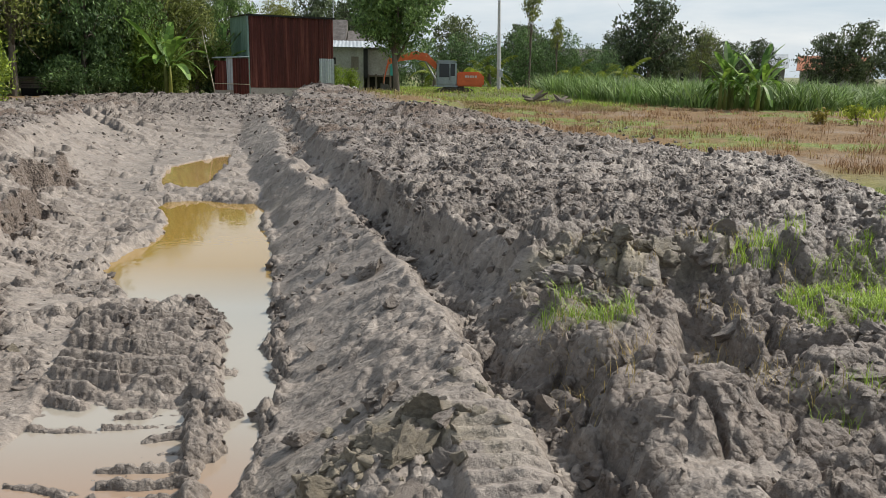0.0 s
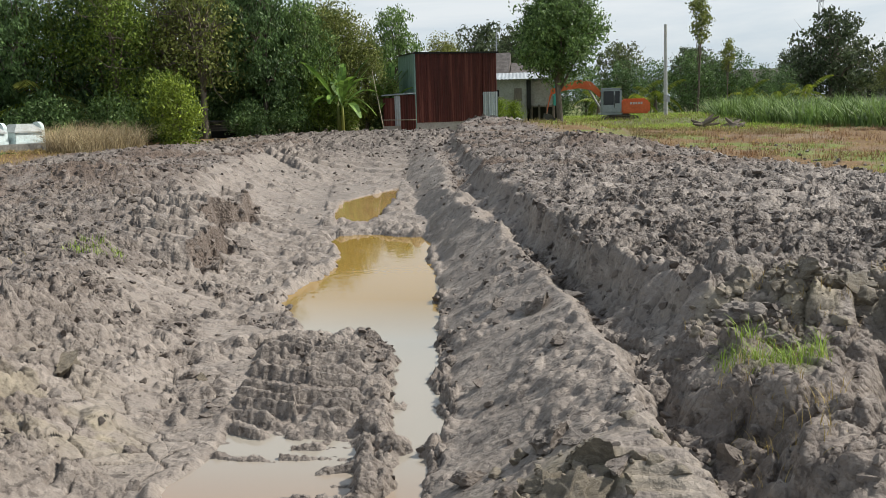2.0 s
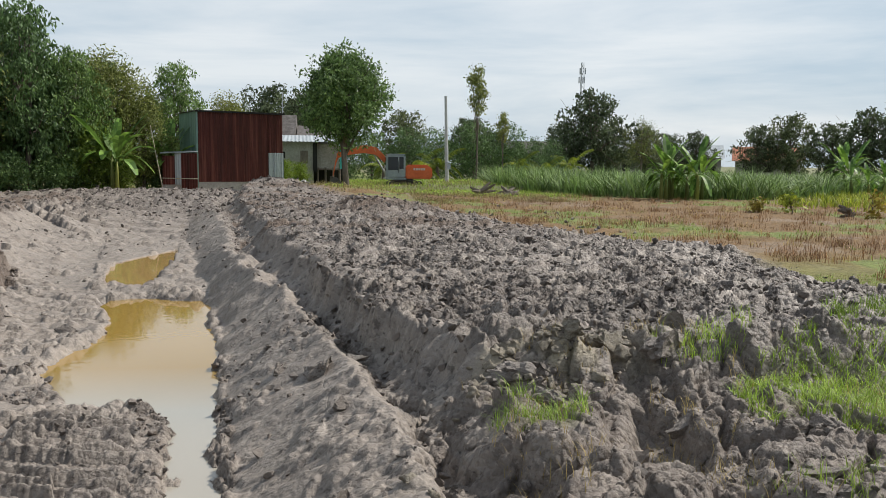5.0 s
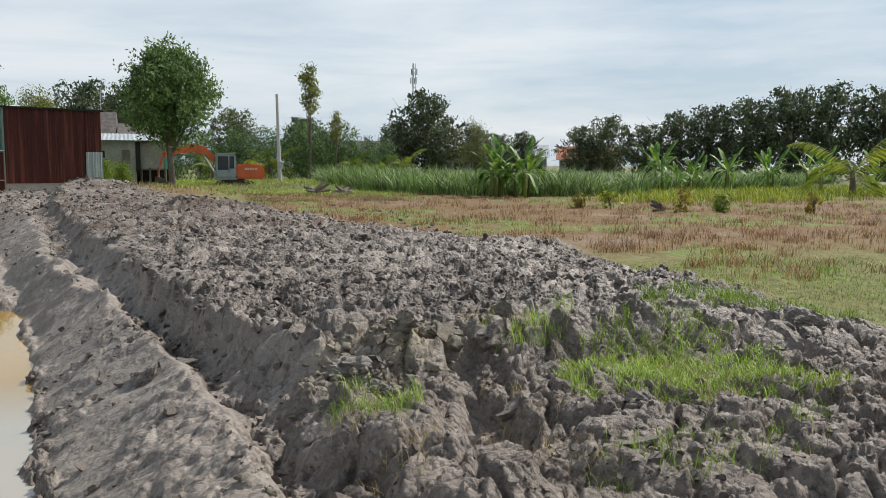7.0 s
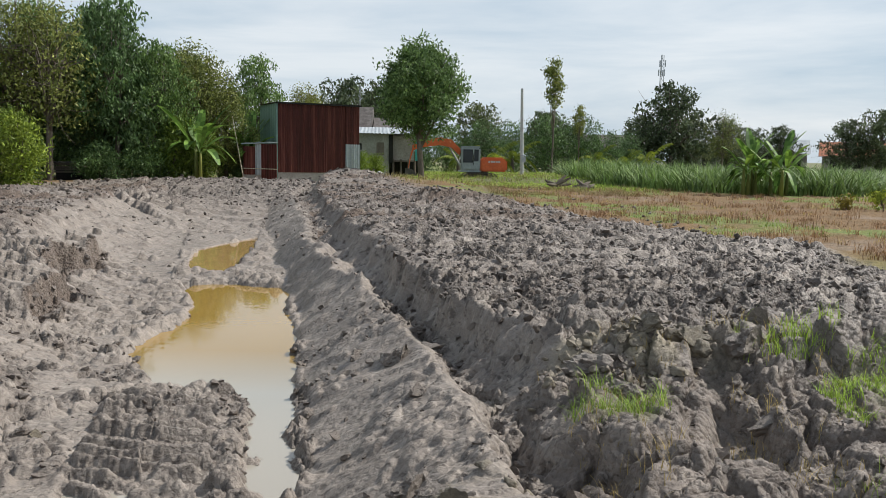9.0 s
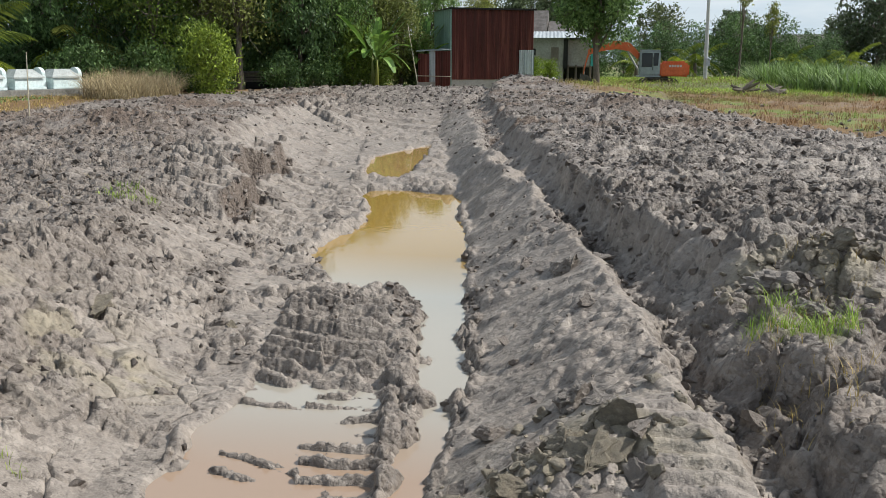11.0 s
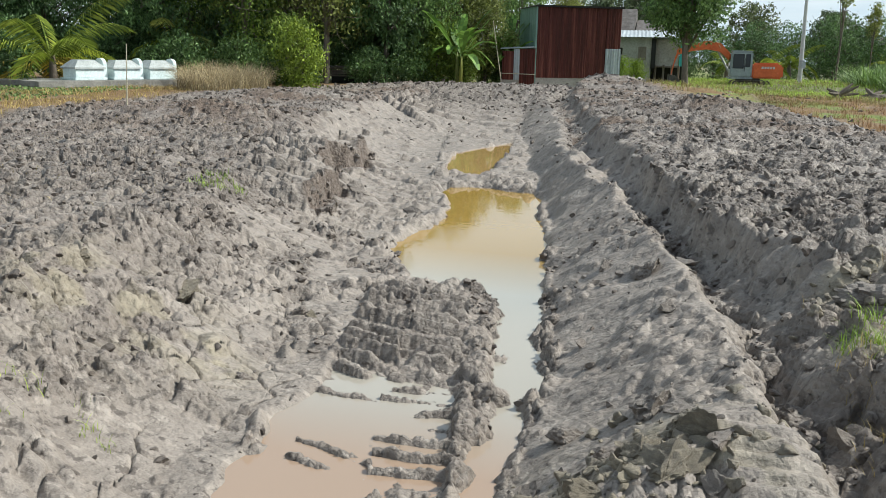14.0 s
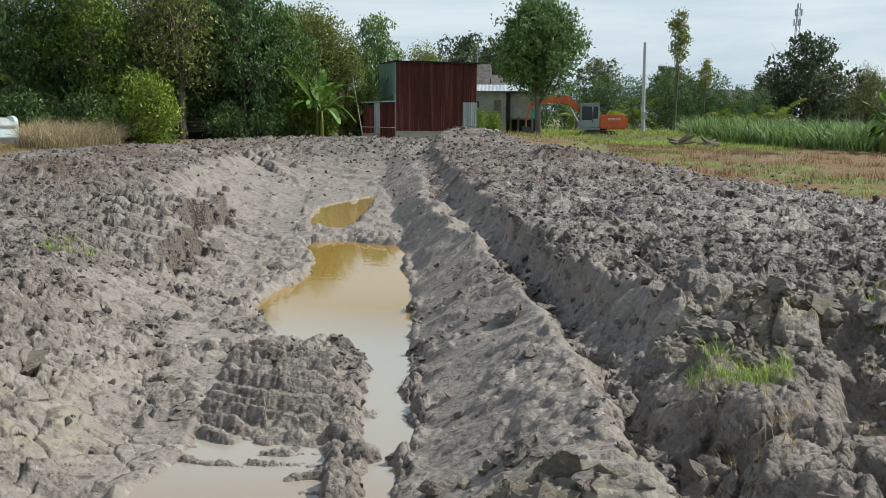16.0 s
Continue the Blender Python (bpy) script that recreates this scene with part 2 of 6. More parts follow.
def vnoise(x, y, k=0):
    i, j = np.floor(x), np.floor(y)
    u, v = x - i, y - j
    u, v = u * u * (3 - 2 * u), v * v * (3 - 2 * v)
    a, b = hashed(i, j, k), hashed(i + 1, j, k)
    c, d = hashed(i, j + 1, k), hashed(i + 1, j + 1, k)
    return (a + (b - a) * u) * (1 - v) + (c + (d - c) * u) * v


def fbm(x, y, octaves=4, k=0, gain=0.5):
    s, amp, tot = 0, 1.0, 0
    for o in range(octaves):
        s, tot = s + amp * vnoise(x * 2 ** o + 17.3 * o, y * 2 ** o - 9.1 * o, k + o), tot + amp
        amp *= gain
    return s / tot


def clods(x, y, size, k=0, fill=0.8, sharp=1.6):
    """Heaped lumps of about that size: tilted, flat-sided clods side by side, 0 to 1."""
    u, v = x / size, y / size
    wx, wy = fbm(u * 1.3, v * 1.3, 2, k + 50) - 0.5, fbm(u * 1.3 + 9, v * 1.3 + 4, 2, k + 60) - 0.5
    u, v = u + 0.7 * wx, v + 0.7 * wy
    i0, j0 = np.floor(u), np.floor(v)
    best = np.zeros_like(u)
    for di in (-1, 0, 1):
        for dj in (-1, 0, 1):
            i, j = i0 + di, j0 + dj
            px, py = i + 0.15 + 0.7 * hashed(i, j, k + 1), j + 0.15 + 0.7 * hashed(i, j, k + 2)
            r = 0.45 + 0.5 * hashed(i, j, k + 3)
            ang = 6.283 * hashed(i, j, k + 4)
            dx, dy = u - px, v - py
            ax, ay = dx * np.cos(ang) + dy * np.sin(ang), -dx * np.sin(ang) + dy * np.cos(ang)
            d = np.sqrt((ax / 1.25) ** 2 + (ay / 0.8) ** 2) / r
            tilt = 1 + 0.75 * ax / r
            h = (0.35 + 0.65 * hashed(i, j, k + 5)) * np.clip(1 - d ** sharp, 0, 1) ** 0.6 * tilt
            h = np.where(hashed(i, j, k + 6) < fill, h, 0)
            best = np.maximum(best, h)
    return best


def shards(x, y, size, k=0, tilt=0.9, gap=0.16, long=1.0):
    """Broken slabs side by side, each tipped its own way, with clefts between, about -0.3 to 1."""
    u, v = x / size / long, y / size
    u, v = u + 0.35 * (vnoise(u * 2.3, v * 2.3, k + 70) - 0.5), v + 0.35 * (vnoise(u * 2.3 + 5, v * 2.3, k + 71) - 0.5)
    i0, j0 = np.floor(u), np.floor(v)
    d1, d2 = np.full(x.shape, 9.0), np.full(x.shape, 9.0)
    h = np.zeros_like(u)
    for di in (-1, 0, 1):
        for dj in (-1, 0, 1):
            i, j = i0 + di, j0 + dj
            dx, dy = u - i - hashed(i, j, k + 1), v - j - hashed(i, j, k + 2)
            d = np.hypot(dx, dy)
            ang = 6.283 * hashed(i, j, k + 3)
            hh = hashed(i, j, k + 4) ** 1.5 + tilt * hashed(i, j, k + 5) * (dx * np.cos(ang) + dy * np.sin(ang))
            near = d < d1
            d2 = np.where(near, d1, np.minimum(d2, d))
            h = np.where(near, hh, h)
            d1 = np.where(near, d, d1)
    cleft = 1 - step(0.0, gap, d2 - d1)
    return h * (1 - 0.75 * cleft) - 0.40 * cleft - 0.08 * d1 * d1


def step(a, b, x):
    t = np.clip((x - a) / (b - a), 0, 1)
    return t * t * (3 - 2 * t)


def inside(x, y, poly):
    """Signed distance to a closed outline, positive inside."""
    d = np.full(x.shape, 1e9)
    odd = np.zeros(x.shape, bool)
    for (x0, y0), (x1, y1) in zip(poly, poly[1:] + poly[:1]):
        ex, ey = x1 - x0, y1 - y0
        t = np.clip(((x - x0) * ex + (y - y0) * ey) / (ex * ex + ey * ey), 0, 1)
        d = np.minimum(d, np.hypot(x - x0 - t * ex, y - y0 - t * ey))
        if y0 != y1:
            odd ^= ((y0 > y) != (y1 > y)) & (x < x0 + (y - y0) / (y1 - y0) * ex)
    return np.where(odd, d, -d)


# ---- the plan of the excavated ditch: lines that run along it, by y ----
RUN = (0, 3, 5, 7, 10, 12.5, 17, 22, 28, 34, 42)
CREST_L = (-4.6, -4.8, -5.15, -5.6, -6.3, -7.3, -9.1, -10.4, -11.9, -12.9, -14.2)
FOOT_L = (-2.5, -2.6, -2.85, -3.2, -3.95, -4.45, -5.0, -6.3, -7.7, -8.6, -9.4)
FOOT_R = (-0.75, -0.85, -0.95, -1.08, -1.55, -1.95, -2.85, -4.05, -5.35, -6.4, -7.8)
RIDGE = (0.9, 0.72, 0.5, 0.28, -0.28, -0.82, -2.05, -3.1, -4.1, -5.1, -6.6)
GROOVE = (1.2, 1.05, 0.8, 0.6, 0.02, -0.48, -1.7, -2.75, -3.75, -4.75, -6.2)
SCARP = (2.0, 2.0, 1.9, 1.4, 0.45, -0.1, -0.98, -1.95, -2.95, -3.9, -5.3)
POOL = [(-5.07, 17.3), (-4.1, 17.6), (-3.5, 17.25), (-2.95, 17.2), (-2.7, 16.4), (-2.25, 14.0), (-1.9, 12.3), (-1.66, 10.9), (-1.48, 9.5),
        (-1.32, 8.45), (-1.25, 7.7), (-1.05, 7.1), (-1.0, 6.6), (-1.09, 6.3), (-1.04, 5.7), (-1.06, 5.2), (-1.0, 4.4), (-1.2, 4.4), (-1.27, 5.4),
        (-1.32, 6.3), (-1.5, 6.8), (-1.59, 7.3), (-1.75, 8.0), (-1.84, 8.75), (-2.15, 9.4), (-2.7, 9.55), (-3.2, 9.75), (-3.4, 10.15),
        (-4.05, 11.1), (-4.16, 12.3), (-3.98, 13.0), (-3.99, 13.8), (-4.15, 14.9), (-4.5, 15.9), (-4.95, 16.8)]
POOL_FAR = [(-6.25, 23.0), (-6.0, 24.4), (-5.6, 25.8), (-5.3, 26.8), (-4.7, 22.9), (-4.5, 20.0), (-4.4, 18.7), (-4.9, 18.9), (-5.45, 19.0), (-5.6, 19.6)]
PUDDLE = [(-2.85, 5.9), (-2.78, 6.5), (-2.43, 6.55), (-2.2, 6.15), (-1.9, 6.2), (-1.75, 5.75), (-1.95, 5.3), (-1.66, 4.9), (-1.7, 4.4), (-1.9, 3.6),
          (-2.75, 3.6), (-2.65, 4.15), (-2.85, 4.6), (-2.75, 4.95), (-2.95, 5.5)]
TURF_BLOCK = [(0.72, 6.1), (1.45, 6.4), (2.0, 6.0), (1.75, 5.1), (1.4, 4.95), (0.95, 5.35)]
SPOIL_BLOCK = [(1.2, 4.75), (1.7, 4.95), (2.3, 4.85), (2.15, 4.3), (1.6, 3.9), (1.1, 4.2)]
TRENCH = [(2.0, 5.0), (2.05, 5.7), (2.35, 6.3), (2.65, 6.2), (2.6, 5.5), (2.5, 5.0)]
TURF_BANK = [(2.75, 6.6), (3.2, 7.2), (5.0, 7.2), (6.0, 6.0), (5.0, 3.6), (3.0, 3.6), (2.45, 4.5), (2.8, 5.4)]
SWEPT = [(-4.05, 5.1), (-3.4, 5.15), (-2.4, 4.6), (-2.4, 4.2), (-3.1, 4.4)]
SMEAR = [(-5.0, 4.2), (-4.1, 4.25), (-3.0, 3.6), (-2.8, 3.2), (-4.8, 3.2)]
FIELD_EDGE = [(60, 60), (3.4, 60), (3.3, 40), (3.2, 33), (5.0, 25.7), (6.4, 20.9), (7.3, 17.6), (8.9, 18.0), (7.6, 13.2),
              (8.2, 10.6), (7.9, 8.0), (9, 2), (60, 2)]
MUD_LEFT = [(-60, -20), (-60, 6), (-21, 12), (-19.2, 18), (-19.6, 21), (-19.8, 26), (-21.5, 34), (-21.5, 42), (-18, 47), (-13, 52),
            (-6, 54), (-2.5, 50), (0.5, 40), (60, 40), (60, -20)]
WATER_Z, WATER_FAR_Z = -0.80, -0.74


def line(ys, table):
    return np.interp(ys, RUN, table)


def heap(x, y, cx, cy, rx, ry, h):
    return h * np.exp(-(((x - cx) / rx) ** 2 + ((y - cy) / ry) ** 2))


def ground(x, y):
    """Height of the ground and its masks: crumbly, ochre, brown, dry turf, green turf."""
    wob = 0.28 * (fbm(x * 0.8, y * 0.8, 3, 3) - 0.5) * np.clip(y / 8, 0.5, 2) + 0.09 * (vnoise(x * 3.1, y * 3.1, 4) - 0.5)
    xx = x + wob
    cl, fl, fr, rr, gr, sc = (line(y, t) for t in (CREST_L, FOOT_L, FOOT_R, RIDGE, GROOVE, SCARP))
    far = step(35, 47, y)                                   # the ditch runs out towards the far heap
    floor = -0.80 + 0.75 * far
    # left bank, hollow slope, floor
    tl = np.clip((xx - cl) / (fl - cl), 0, 1)
    z = 0.12 + (floor - 0.12) * (1 - (1 - tl) ** 1.6)
    steep = step(11.5, 14.5, y)
    z_steep = np.where(tl < 0.24, 0.20 - 0.50 * np.clip(tl / 0.24, 0, 1), -0.30 + (floor + 0.30) * np.clip((tl - 0.24) / 0.7, 0, 1))
    z = z * (1 - steep) + steep * (1 - far) * z_steep + steep * far * z
    # an upright cut in the left slope, stepping nearer to the bed where it ends
    cut = step(11.8, 12.3, y) * (1 - step(19.6, 20.6, y))
    lip = 0.50 + 0.05 * (vnoise(y * 1.7, y * 0 + 2, 205) - 0.5) - 0.10 * step(14.6, 14.9, y) + 0.07 * step(17.6, 18.0, y)
    bench = 0.02 - 0.14 * np.clip(tl / 0.5, 0, 1) ** 1.3
    below = -0.60 - 0.20 * np.clip((tl - lip) / 0.5, 0, 1)
    shelf = bench + (below - bench) * step(lip, lip + 0.035, tl)
    z = z * (1 - cut) + shelf * cut
    # right side: smooth slope to a ridge, a groove, the raised plateau's ragged scarp
    tr = np.clip((xx - fr) / (rr - fr), 0, 1)
    z = np.where(xx > fr, floor + (-0.06 - floor) * tr ** 0.9, z)
    tg = step(0, 1, (xx - rr) / (gr - rr + 1e-3))
    z = np.where(xx > rr, -0.06 - 0.18 * tg, z)
    near_end = step(6.6, 7.3, y + 0.45 * (fbm(x * 1.5, y * 1.5, 2, 8) - 0.5) + 0.12 * (x - 2.3))
    jag = hashed(np.floor(y * 2.3 + 0.7 * vnoise(x * 1.5, y * 1.5, 7)), np.floor(y * 0), 9) - 0.5
    sc2 = sc + 0.26 * (vnoise(y * 1.1, y * 0 + 3, 6) - 0.5) + 0.24 * jag
    tp = (xx - gr) / (sc2 - gr + 1e-3)
    plateau = (0.22 * step(-0.05, 0.5, tp) + 0.78 * step(0.42, 1.0, tp)) * near_end
    base_r = np.where(xx > gr, -0.24 + 0.3 * step(0, 0.5, xx - gr) * (1 - near_end), z)
    z = np.where(xx > gr, base_r + (0.36 - base_r) * plateau, z)
    # falls away to the level field on the right
    fe = inside(x, y, FIELD_EDGE)
    z = np.where(x > sc, z * (1 - step(-2.5, 0.8, fe)) + 0.06 * step(-2.5, 0.8, fe), z)
    # near right: a torn block of turf, a trench with a trodden floor, and the bank beyond it
    torn = 0.16 * (fbm(x * 2.6, y * 2.6, 3, 11) - 0.5)
    block = step(-0.06, 0.08, inside(x, y, TURF_BLOCK) + torn)
    spoil = step(-0.08, 0.10, inside(x, y, SPOIL_BLOCK) + torn)
    trench = step(-0.08, 0.12, inside(x, y, TRENCH) + torn)
    bank = step(-0.10, 0.12, inside(x, y, TURF_BANK) + 1.4 * torn)
    z = z + 0.15 * block + 0.13 * spoil - 0.26 * trench + 0.14 * bank
    # heaps: far bank of spoil, mound by the plateau, mound on the left bank, yellow heap near the ditch mouth
    for spot in ((-8, 47, 11, 3.5, 0.55), (-4.5, 50, 2.2, 2.0, 0.5), (1.0, 27, 2.0, 1.6, 0.5), (-13, 21, 2.6, 2.2, 0.38), (-9.2, 15, 1.5, 2.2, 0.2),
                 (-0.25, 4.15, 0.5, 0.6, 0.30), (0.25, 4.7, 0.4, 0.45, 0.18), (-16, 32, 3, 3, 0.35), (2.1, 7.4, 0.55, 0.3, 0.12), (5.5, 7.4, 1.0, 0.5, 0.12)):
        z = z + heap(x, y, *spot)
    # where the camera stands
    z = z + 0.2 * np.exp(-((x / 1.2) ** 2 + (y / 1.4) ** 2))
    on_field = step(-0.6, 0.6, fe)
    off_mud = step(-1.0, 1.0, -inside(x, y, MUD_LEFT)) * (x < 3.3) * (y > 5)
    turf = np.clip(on_field + off_mud, 0, 1)

    # water in the bottom
    rag = 0.30 * (fbm(x * 4, y * 4, 3, 21) - 0.5)
    wall = cut * step(lip - 0.03, lip, tl) * (1 - step(lip + 0.05, lip + 0.09, tl))
    pool = np.maximum(inside(x, y, POOL), inside(x, y, PUDDLE))
    pool_far = inside(x, y, POOL_FAR)
    bottom = (xx > fl - 0.15) & (xx < fr + 0.25)
    z = np.where((xx < fr + 0.25) & (y < 18.2), np.maximum(z, -0.74), z)
    z = np.where(y < 18.2, z - 0.22 * step(-0.10, 0.16, pool + 0.45 * rag), z)
    z = np.where(y >= 18.2, np.where(pool_far + 0.6 * rag > 0, np.minimum(z, -0.88), np.where(bottom & (y < 28), np.maximum(z, -0.70), z)), z)

    # where the clay is dragged smooth, and where it is crumbled
    left_top = step(0.7, -0.1, (xx - cl) / 1.3 + 2.6 * (fbm(x * 0.9, y * 0.9, 4, 36) - 0.5))
    slope_l = step(0.0, 0.25, tl) * (xx < fr)
    slope_r = step(0.0, 0.15, tr) * (1 - step(0.85, 1.25, (xx - fr) / (rr - fr)))
    patches = fbm(x * 0.55, y * 0.55, 4, 33)
    specks = fbm(x * 1.9, y * 2.6, 4, 43, 0.6)
    crumb = np.clip(left_top + step(0.95, 1.25, (xx - fr) / (rr - fr)), 0, 1)
    crumb = np.maximum(crumb, step(36, 42, y))
    crumb = np.maximum(crumb, (1 - step(3.0, 4.5, y)) * (xx > fr))
    track_u = x + 2.0 + 0.215 * (y - 5.0)                   # across the digger's track on the bed
    on_bed = (xx > fl - 0.2) & (xx < fr + 0.1) & (y < 9.6)
    strip = step(0.42, 0.62, track_u) * (xx < fr + 0.1) * (y < 9.5)
    crumb = np.where(on_bed, strip, crumb)
    skin = 1 - step(0.40, 0.47, 0.15 * patches + 0.85 * specks)      # pale plates left between the crumbs
    crumb = np.where(x > sc2, crumb * (1 - 0.70 * skin * step(7.4, 8.6, y)), crumb * (1 - 0.75 * skin))
    scatter = step(0.53, 0.64, fbm(x * 1.7, y * 1.7, 4, 41)) * (y > 2.5)
    rim = 1 - step(0.0, 0.22, np.abs(tl - 0.08) + 0.3 * (specks - 0.5))
    crumb_g = np.clip(crumb + 0.65 * scatter * (1 - turf) * (1 - 0.75 * slope_r) * (1 - strip) * (1 - 0.7 * slope_l * steep) + 0.35 * rim * (1 - steep), 0, 1) * (1 - 0.75 * turf)
    face = np.clip(4 * plateau * (1 - plateau), 0, 1) * (y > 7.2)
    swept = step(-0.08, 0.06, inside(x, y, SWEPT) + 0.2 * rag)
    smear = step(-0.15, 0.1, inside(x, y, SMEAR) + 0.3 * rag)
    trod = step(0.30, 0.22, np.abs(x - 0.58 + 0.14 * (y - 4.0))) * (1 - step(4.5, 4.9, y))
    crumb_g = crumb_g * (1 - 0.8 * face) * (1 - 0.8 * cut * step(0.1, 0.3, tl)) * (1 - 0.8 * slope_l * steep * (1 - far)) * (1 - 0.95 * swept) * (1 - 0.9 * smear) * (1 - 0.8 * trod) * (1 - 0.7 * trench)

    # relief of the crumbled ground
    near_turf = np.exp(-(((x - 4.2) / 0.95) ** 2 + ((y - 6.0) / 0.85) ** 2)) + 0.8 * np.exp(-(((x - 1.45) / 0.4) ** 2 + ((y - 5.8) / 0.4) ** 2))
    amp = crumb_g * (1 - 0.3 * left_top) * (1 - step(60, 140, y)) * (1 - 0.8 * np.clip(near_turf * 1.5 - 0.3, 0, 1)) * (1 - 0.55 * strip) * np.where(bottom & (y > 16.5), 0.25, 1.0)
    bold = 0.40 + 0.72 * fbm(x * 0.7, y * 0.7, 3, 77)
    c1, c3 = shards(x, y + 2.7, 0.66, 100, 1.0, 0.12), clods(x, y + 5.7, 0.14, 120)
    s0, s1, s2, s3 = shards(x, y, 0.9, 160, 0.8, 0.1), shards(x, y, 0.42, 105, 1.1), shards(x + 3.1, y, 0.19, 110, 1.2), shards(x, y, 0.085, 130, 1.4)
    s3 = s3 * (1 - step(10, 18, y)) * step(1.5, 3.0, y)
    s2 = s2 * (1 - 0.6 * step(20, 36, y)) * step(-1.0, 2.5, y)
    s1 = s1 * step(-14, -2, y)
    flat = np.clip(step(0.0, 1.2, x - sc2) * step(7.6, 9.5, y), 0, 1) * (1 - turf)        # the plateau: rolled, platy clay
    plates = shards(x, y, 0.26, 170, 0.5, 0.10, 1.7) * 0.6 + 0.5 * shards(x, y, 0.62, 175, 0.35, 0.06, 1.6)
    z = z + 0.15 * flat * plates
    z = z + amp * bold * (1 - 0.3 * flat) * (0.12 * (c1 - 0.25) + 0.145 * (s1 - 0.2) + 0.062 * (s2 - 0.2) * (0.4 + 1.2 * fbm(x * 0.9, y * 0.9, 2, 79)) + 0.024 * s3
                                             + 0.012 * c3 + 0.10 * (s0 - 0.2) * step(8, 16, y))
    z = z + 0.05 * (fbm(x * 0.9, y * 0.9, 4, 70) - 0.5) * (1 + turf) + 0.10 * (fbm(x * 0.25, y * 0.25, 2, 75) - 0.5) * (1 - turf)
    # relief of the smooth clay: lifted flakes, a grain, stray lumps
    fine = (1 - amp) * (1 - turf)
    flake = step(0.45, 0.56, fbm(x * 1.1 + 4, y * 1.1, 3, 78)) * (1 - 0.85 * slope_r) * (1 - swept) * (1 - smear)
    z = z + fine * (flake * (0.075 * s1 + 0.05 * s2) + 0.016 * s3 * (0.25 + flake) + 0.012 * (fbm(x * 7, y * 7, 3, 80) - 0.5) + 0.055 * scatter * c3
                    + 0.10 * np.maximum(0, clods(x, y, 0.30, 140, 0.14) - 0.15) * (1 - swept) * (1 - 0.85 * slope_r))
    # bucket drags down the slopes: slabs that overlap like scales, their broken ends towards the ditch mouth
    pitch = 0.62 + 0.75 * step(15, 38, y)
    down_l = (y + 0.35 * x + 0.7 * (fbm(x * 0.9, y * 0.9, 3, 90) - 0.5)) / pitch
    tooth = hashed(np.floor(down_l), np.floor(down_l * 0), 91)
    saw = 1 - (down_l - np.floor(down_l))
    upper = step(0.0, 0.06, tl) * (1 - 0.75 * step(0.3, 0.75, tl))
    z = z + upper * (xx < fr) * step(11.5, 14, y) * (1 - step(40, 47, y)) * (0.24 + 0.36 * tooth) * (saw - 0.5) * (1 - 0.5 * cut)
    ysaw = (y * 1.9 + 1.1 * x) + 1.3 * fbm(x, y, 3, 93)
    ytooth = hashed(np.floor(ysaw), np.floor(x * 2.3), 92)
    z = z + slope_r * fine * 0.04 * ytooth * np.clip(1 - 1.6 * (ysaw - np.floor(ysaw)), 0, 1) * step(4.5, 8, y)
    z = z + slope_r * fine * 0.035 * (fbm(x * 1.2 + y * 0.9, (y - x) * 5.0, 3, 94) - 0.5)
    z = z + wall * 0.10 * (vnoise(x * 2, y * 7, 212) - 0.5)
    # the scarp's face: slabs sheared down, with upright furrows
    z = z + face * (0.10 * (shards(x * 0.6, y, 0.34, 96, 0.7, 0.12) - 0.2) + 0.09 * (vnoise(x * 3, y * 8, 97) - 0.5))
    # cracks in the drying skin of the left slope
    cu, cv = x * 2.6 + 0.8 * fbm(x * 2, y * 2, 2, 97), y * 2.6 + 0.8 * fbm(x * 2 + 7, y * 2, 2, 98)
    i0, j0 = np.floor(cu), np.floor(cv)
    d1, d2 = np.full(x.shape, 9.0), np.full(x.shape, 9.0)
    for di in (-1, 0, 1):
        for dj in (-1, 0, 1):
            i, j = i0 + di, j0 + dj
            d = np.hypot(cu - i - hashed(i, j, 201), cv - j - hashed(i, j, 202))
            d1, d2 = np.minimum(d1, d), np.minimum(d2, np.maximum(d1, d))
    crack = 1 - step(0.0, 0.08, d2 - d1)
    z = z - 0.06 * crack * fine * (xx < fl) * (y < 22) * (1 - swept) * step(0.40, 0.52, fbm(x * 0.8, y * 0.8, 2, 203))
    # furrows drawn by the bucket's teeth near the ditch mouth
    run = (y - 3.7) + 0.30 * (x + 3.7) + 0.10 * (x + 3.7) ** 2 + 0.06 * (fbm(x * 1.5, y * 1.5, 2, 207) - 0.5)
    z = z + smear * (0.05 * np.abs(np.sin(run * 18)) ** 0.7 + 0.05 * np.sin(run * 7)) + swept * 0.012 * (vnoise(x * 3 + 5 * y, (y + 0.5 * x) * 30, 208) - 0.5)
    # bars pressed by the digger's track along the bed, in two broken rows
    band = step(0.66, 0.56, np.abs(track_u)) * step(4.3, 4.8, y) * (1 - step(8.9, 9.3, y)) * (xx > fl - 0.35)
    half = track_u + 0.12 * (vnoise(y * 2.5, y * 0, 209) - 0.5) > 0.0
    turn = np.where(half, y - 0.12 * track_u + 0.11, y + 0.28 * track_u)
    bar = (turn + 0.09 * (fbm(x * 2.5, y * 2.5, 2, 95) - 0.5)) / 0.235
    which = hashed(np.floor(bar), np.where(half, 1.0, 0.0), 99)
    bar = bar - np.floor(bar)
    wet = step(6.9, 6.2, y + 0.5 * (fbm(x * 1.3, y * 1.3, 2, 210) - 0.5))
    bed = -0.765 - 0.075 * wet + 0.05 * (fbm(x * 2.2, y * 2.2, 3, 94) - 0.5) + 0.025 * s3
    worn = 0.25 + 0.75 * step(0.3, 0.55, which * 0.6 + 0.8 * vnoise(x * 3.4, y * 3.4, 211) - 0.32 * wet)
    z = z * (1 - 0.9 * band) + 0.9 * band * bed
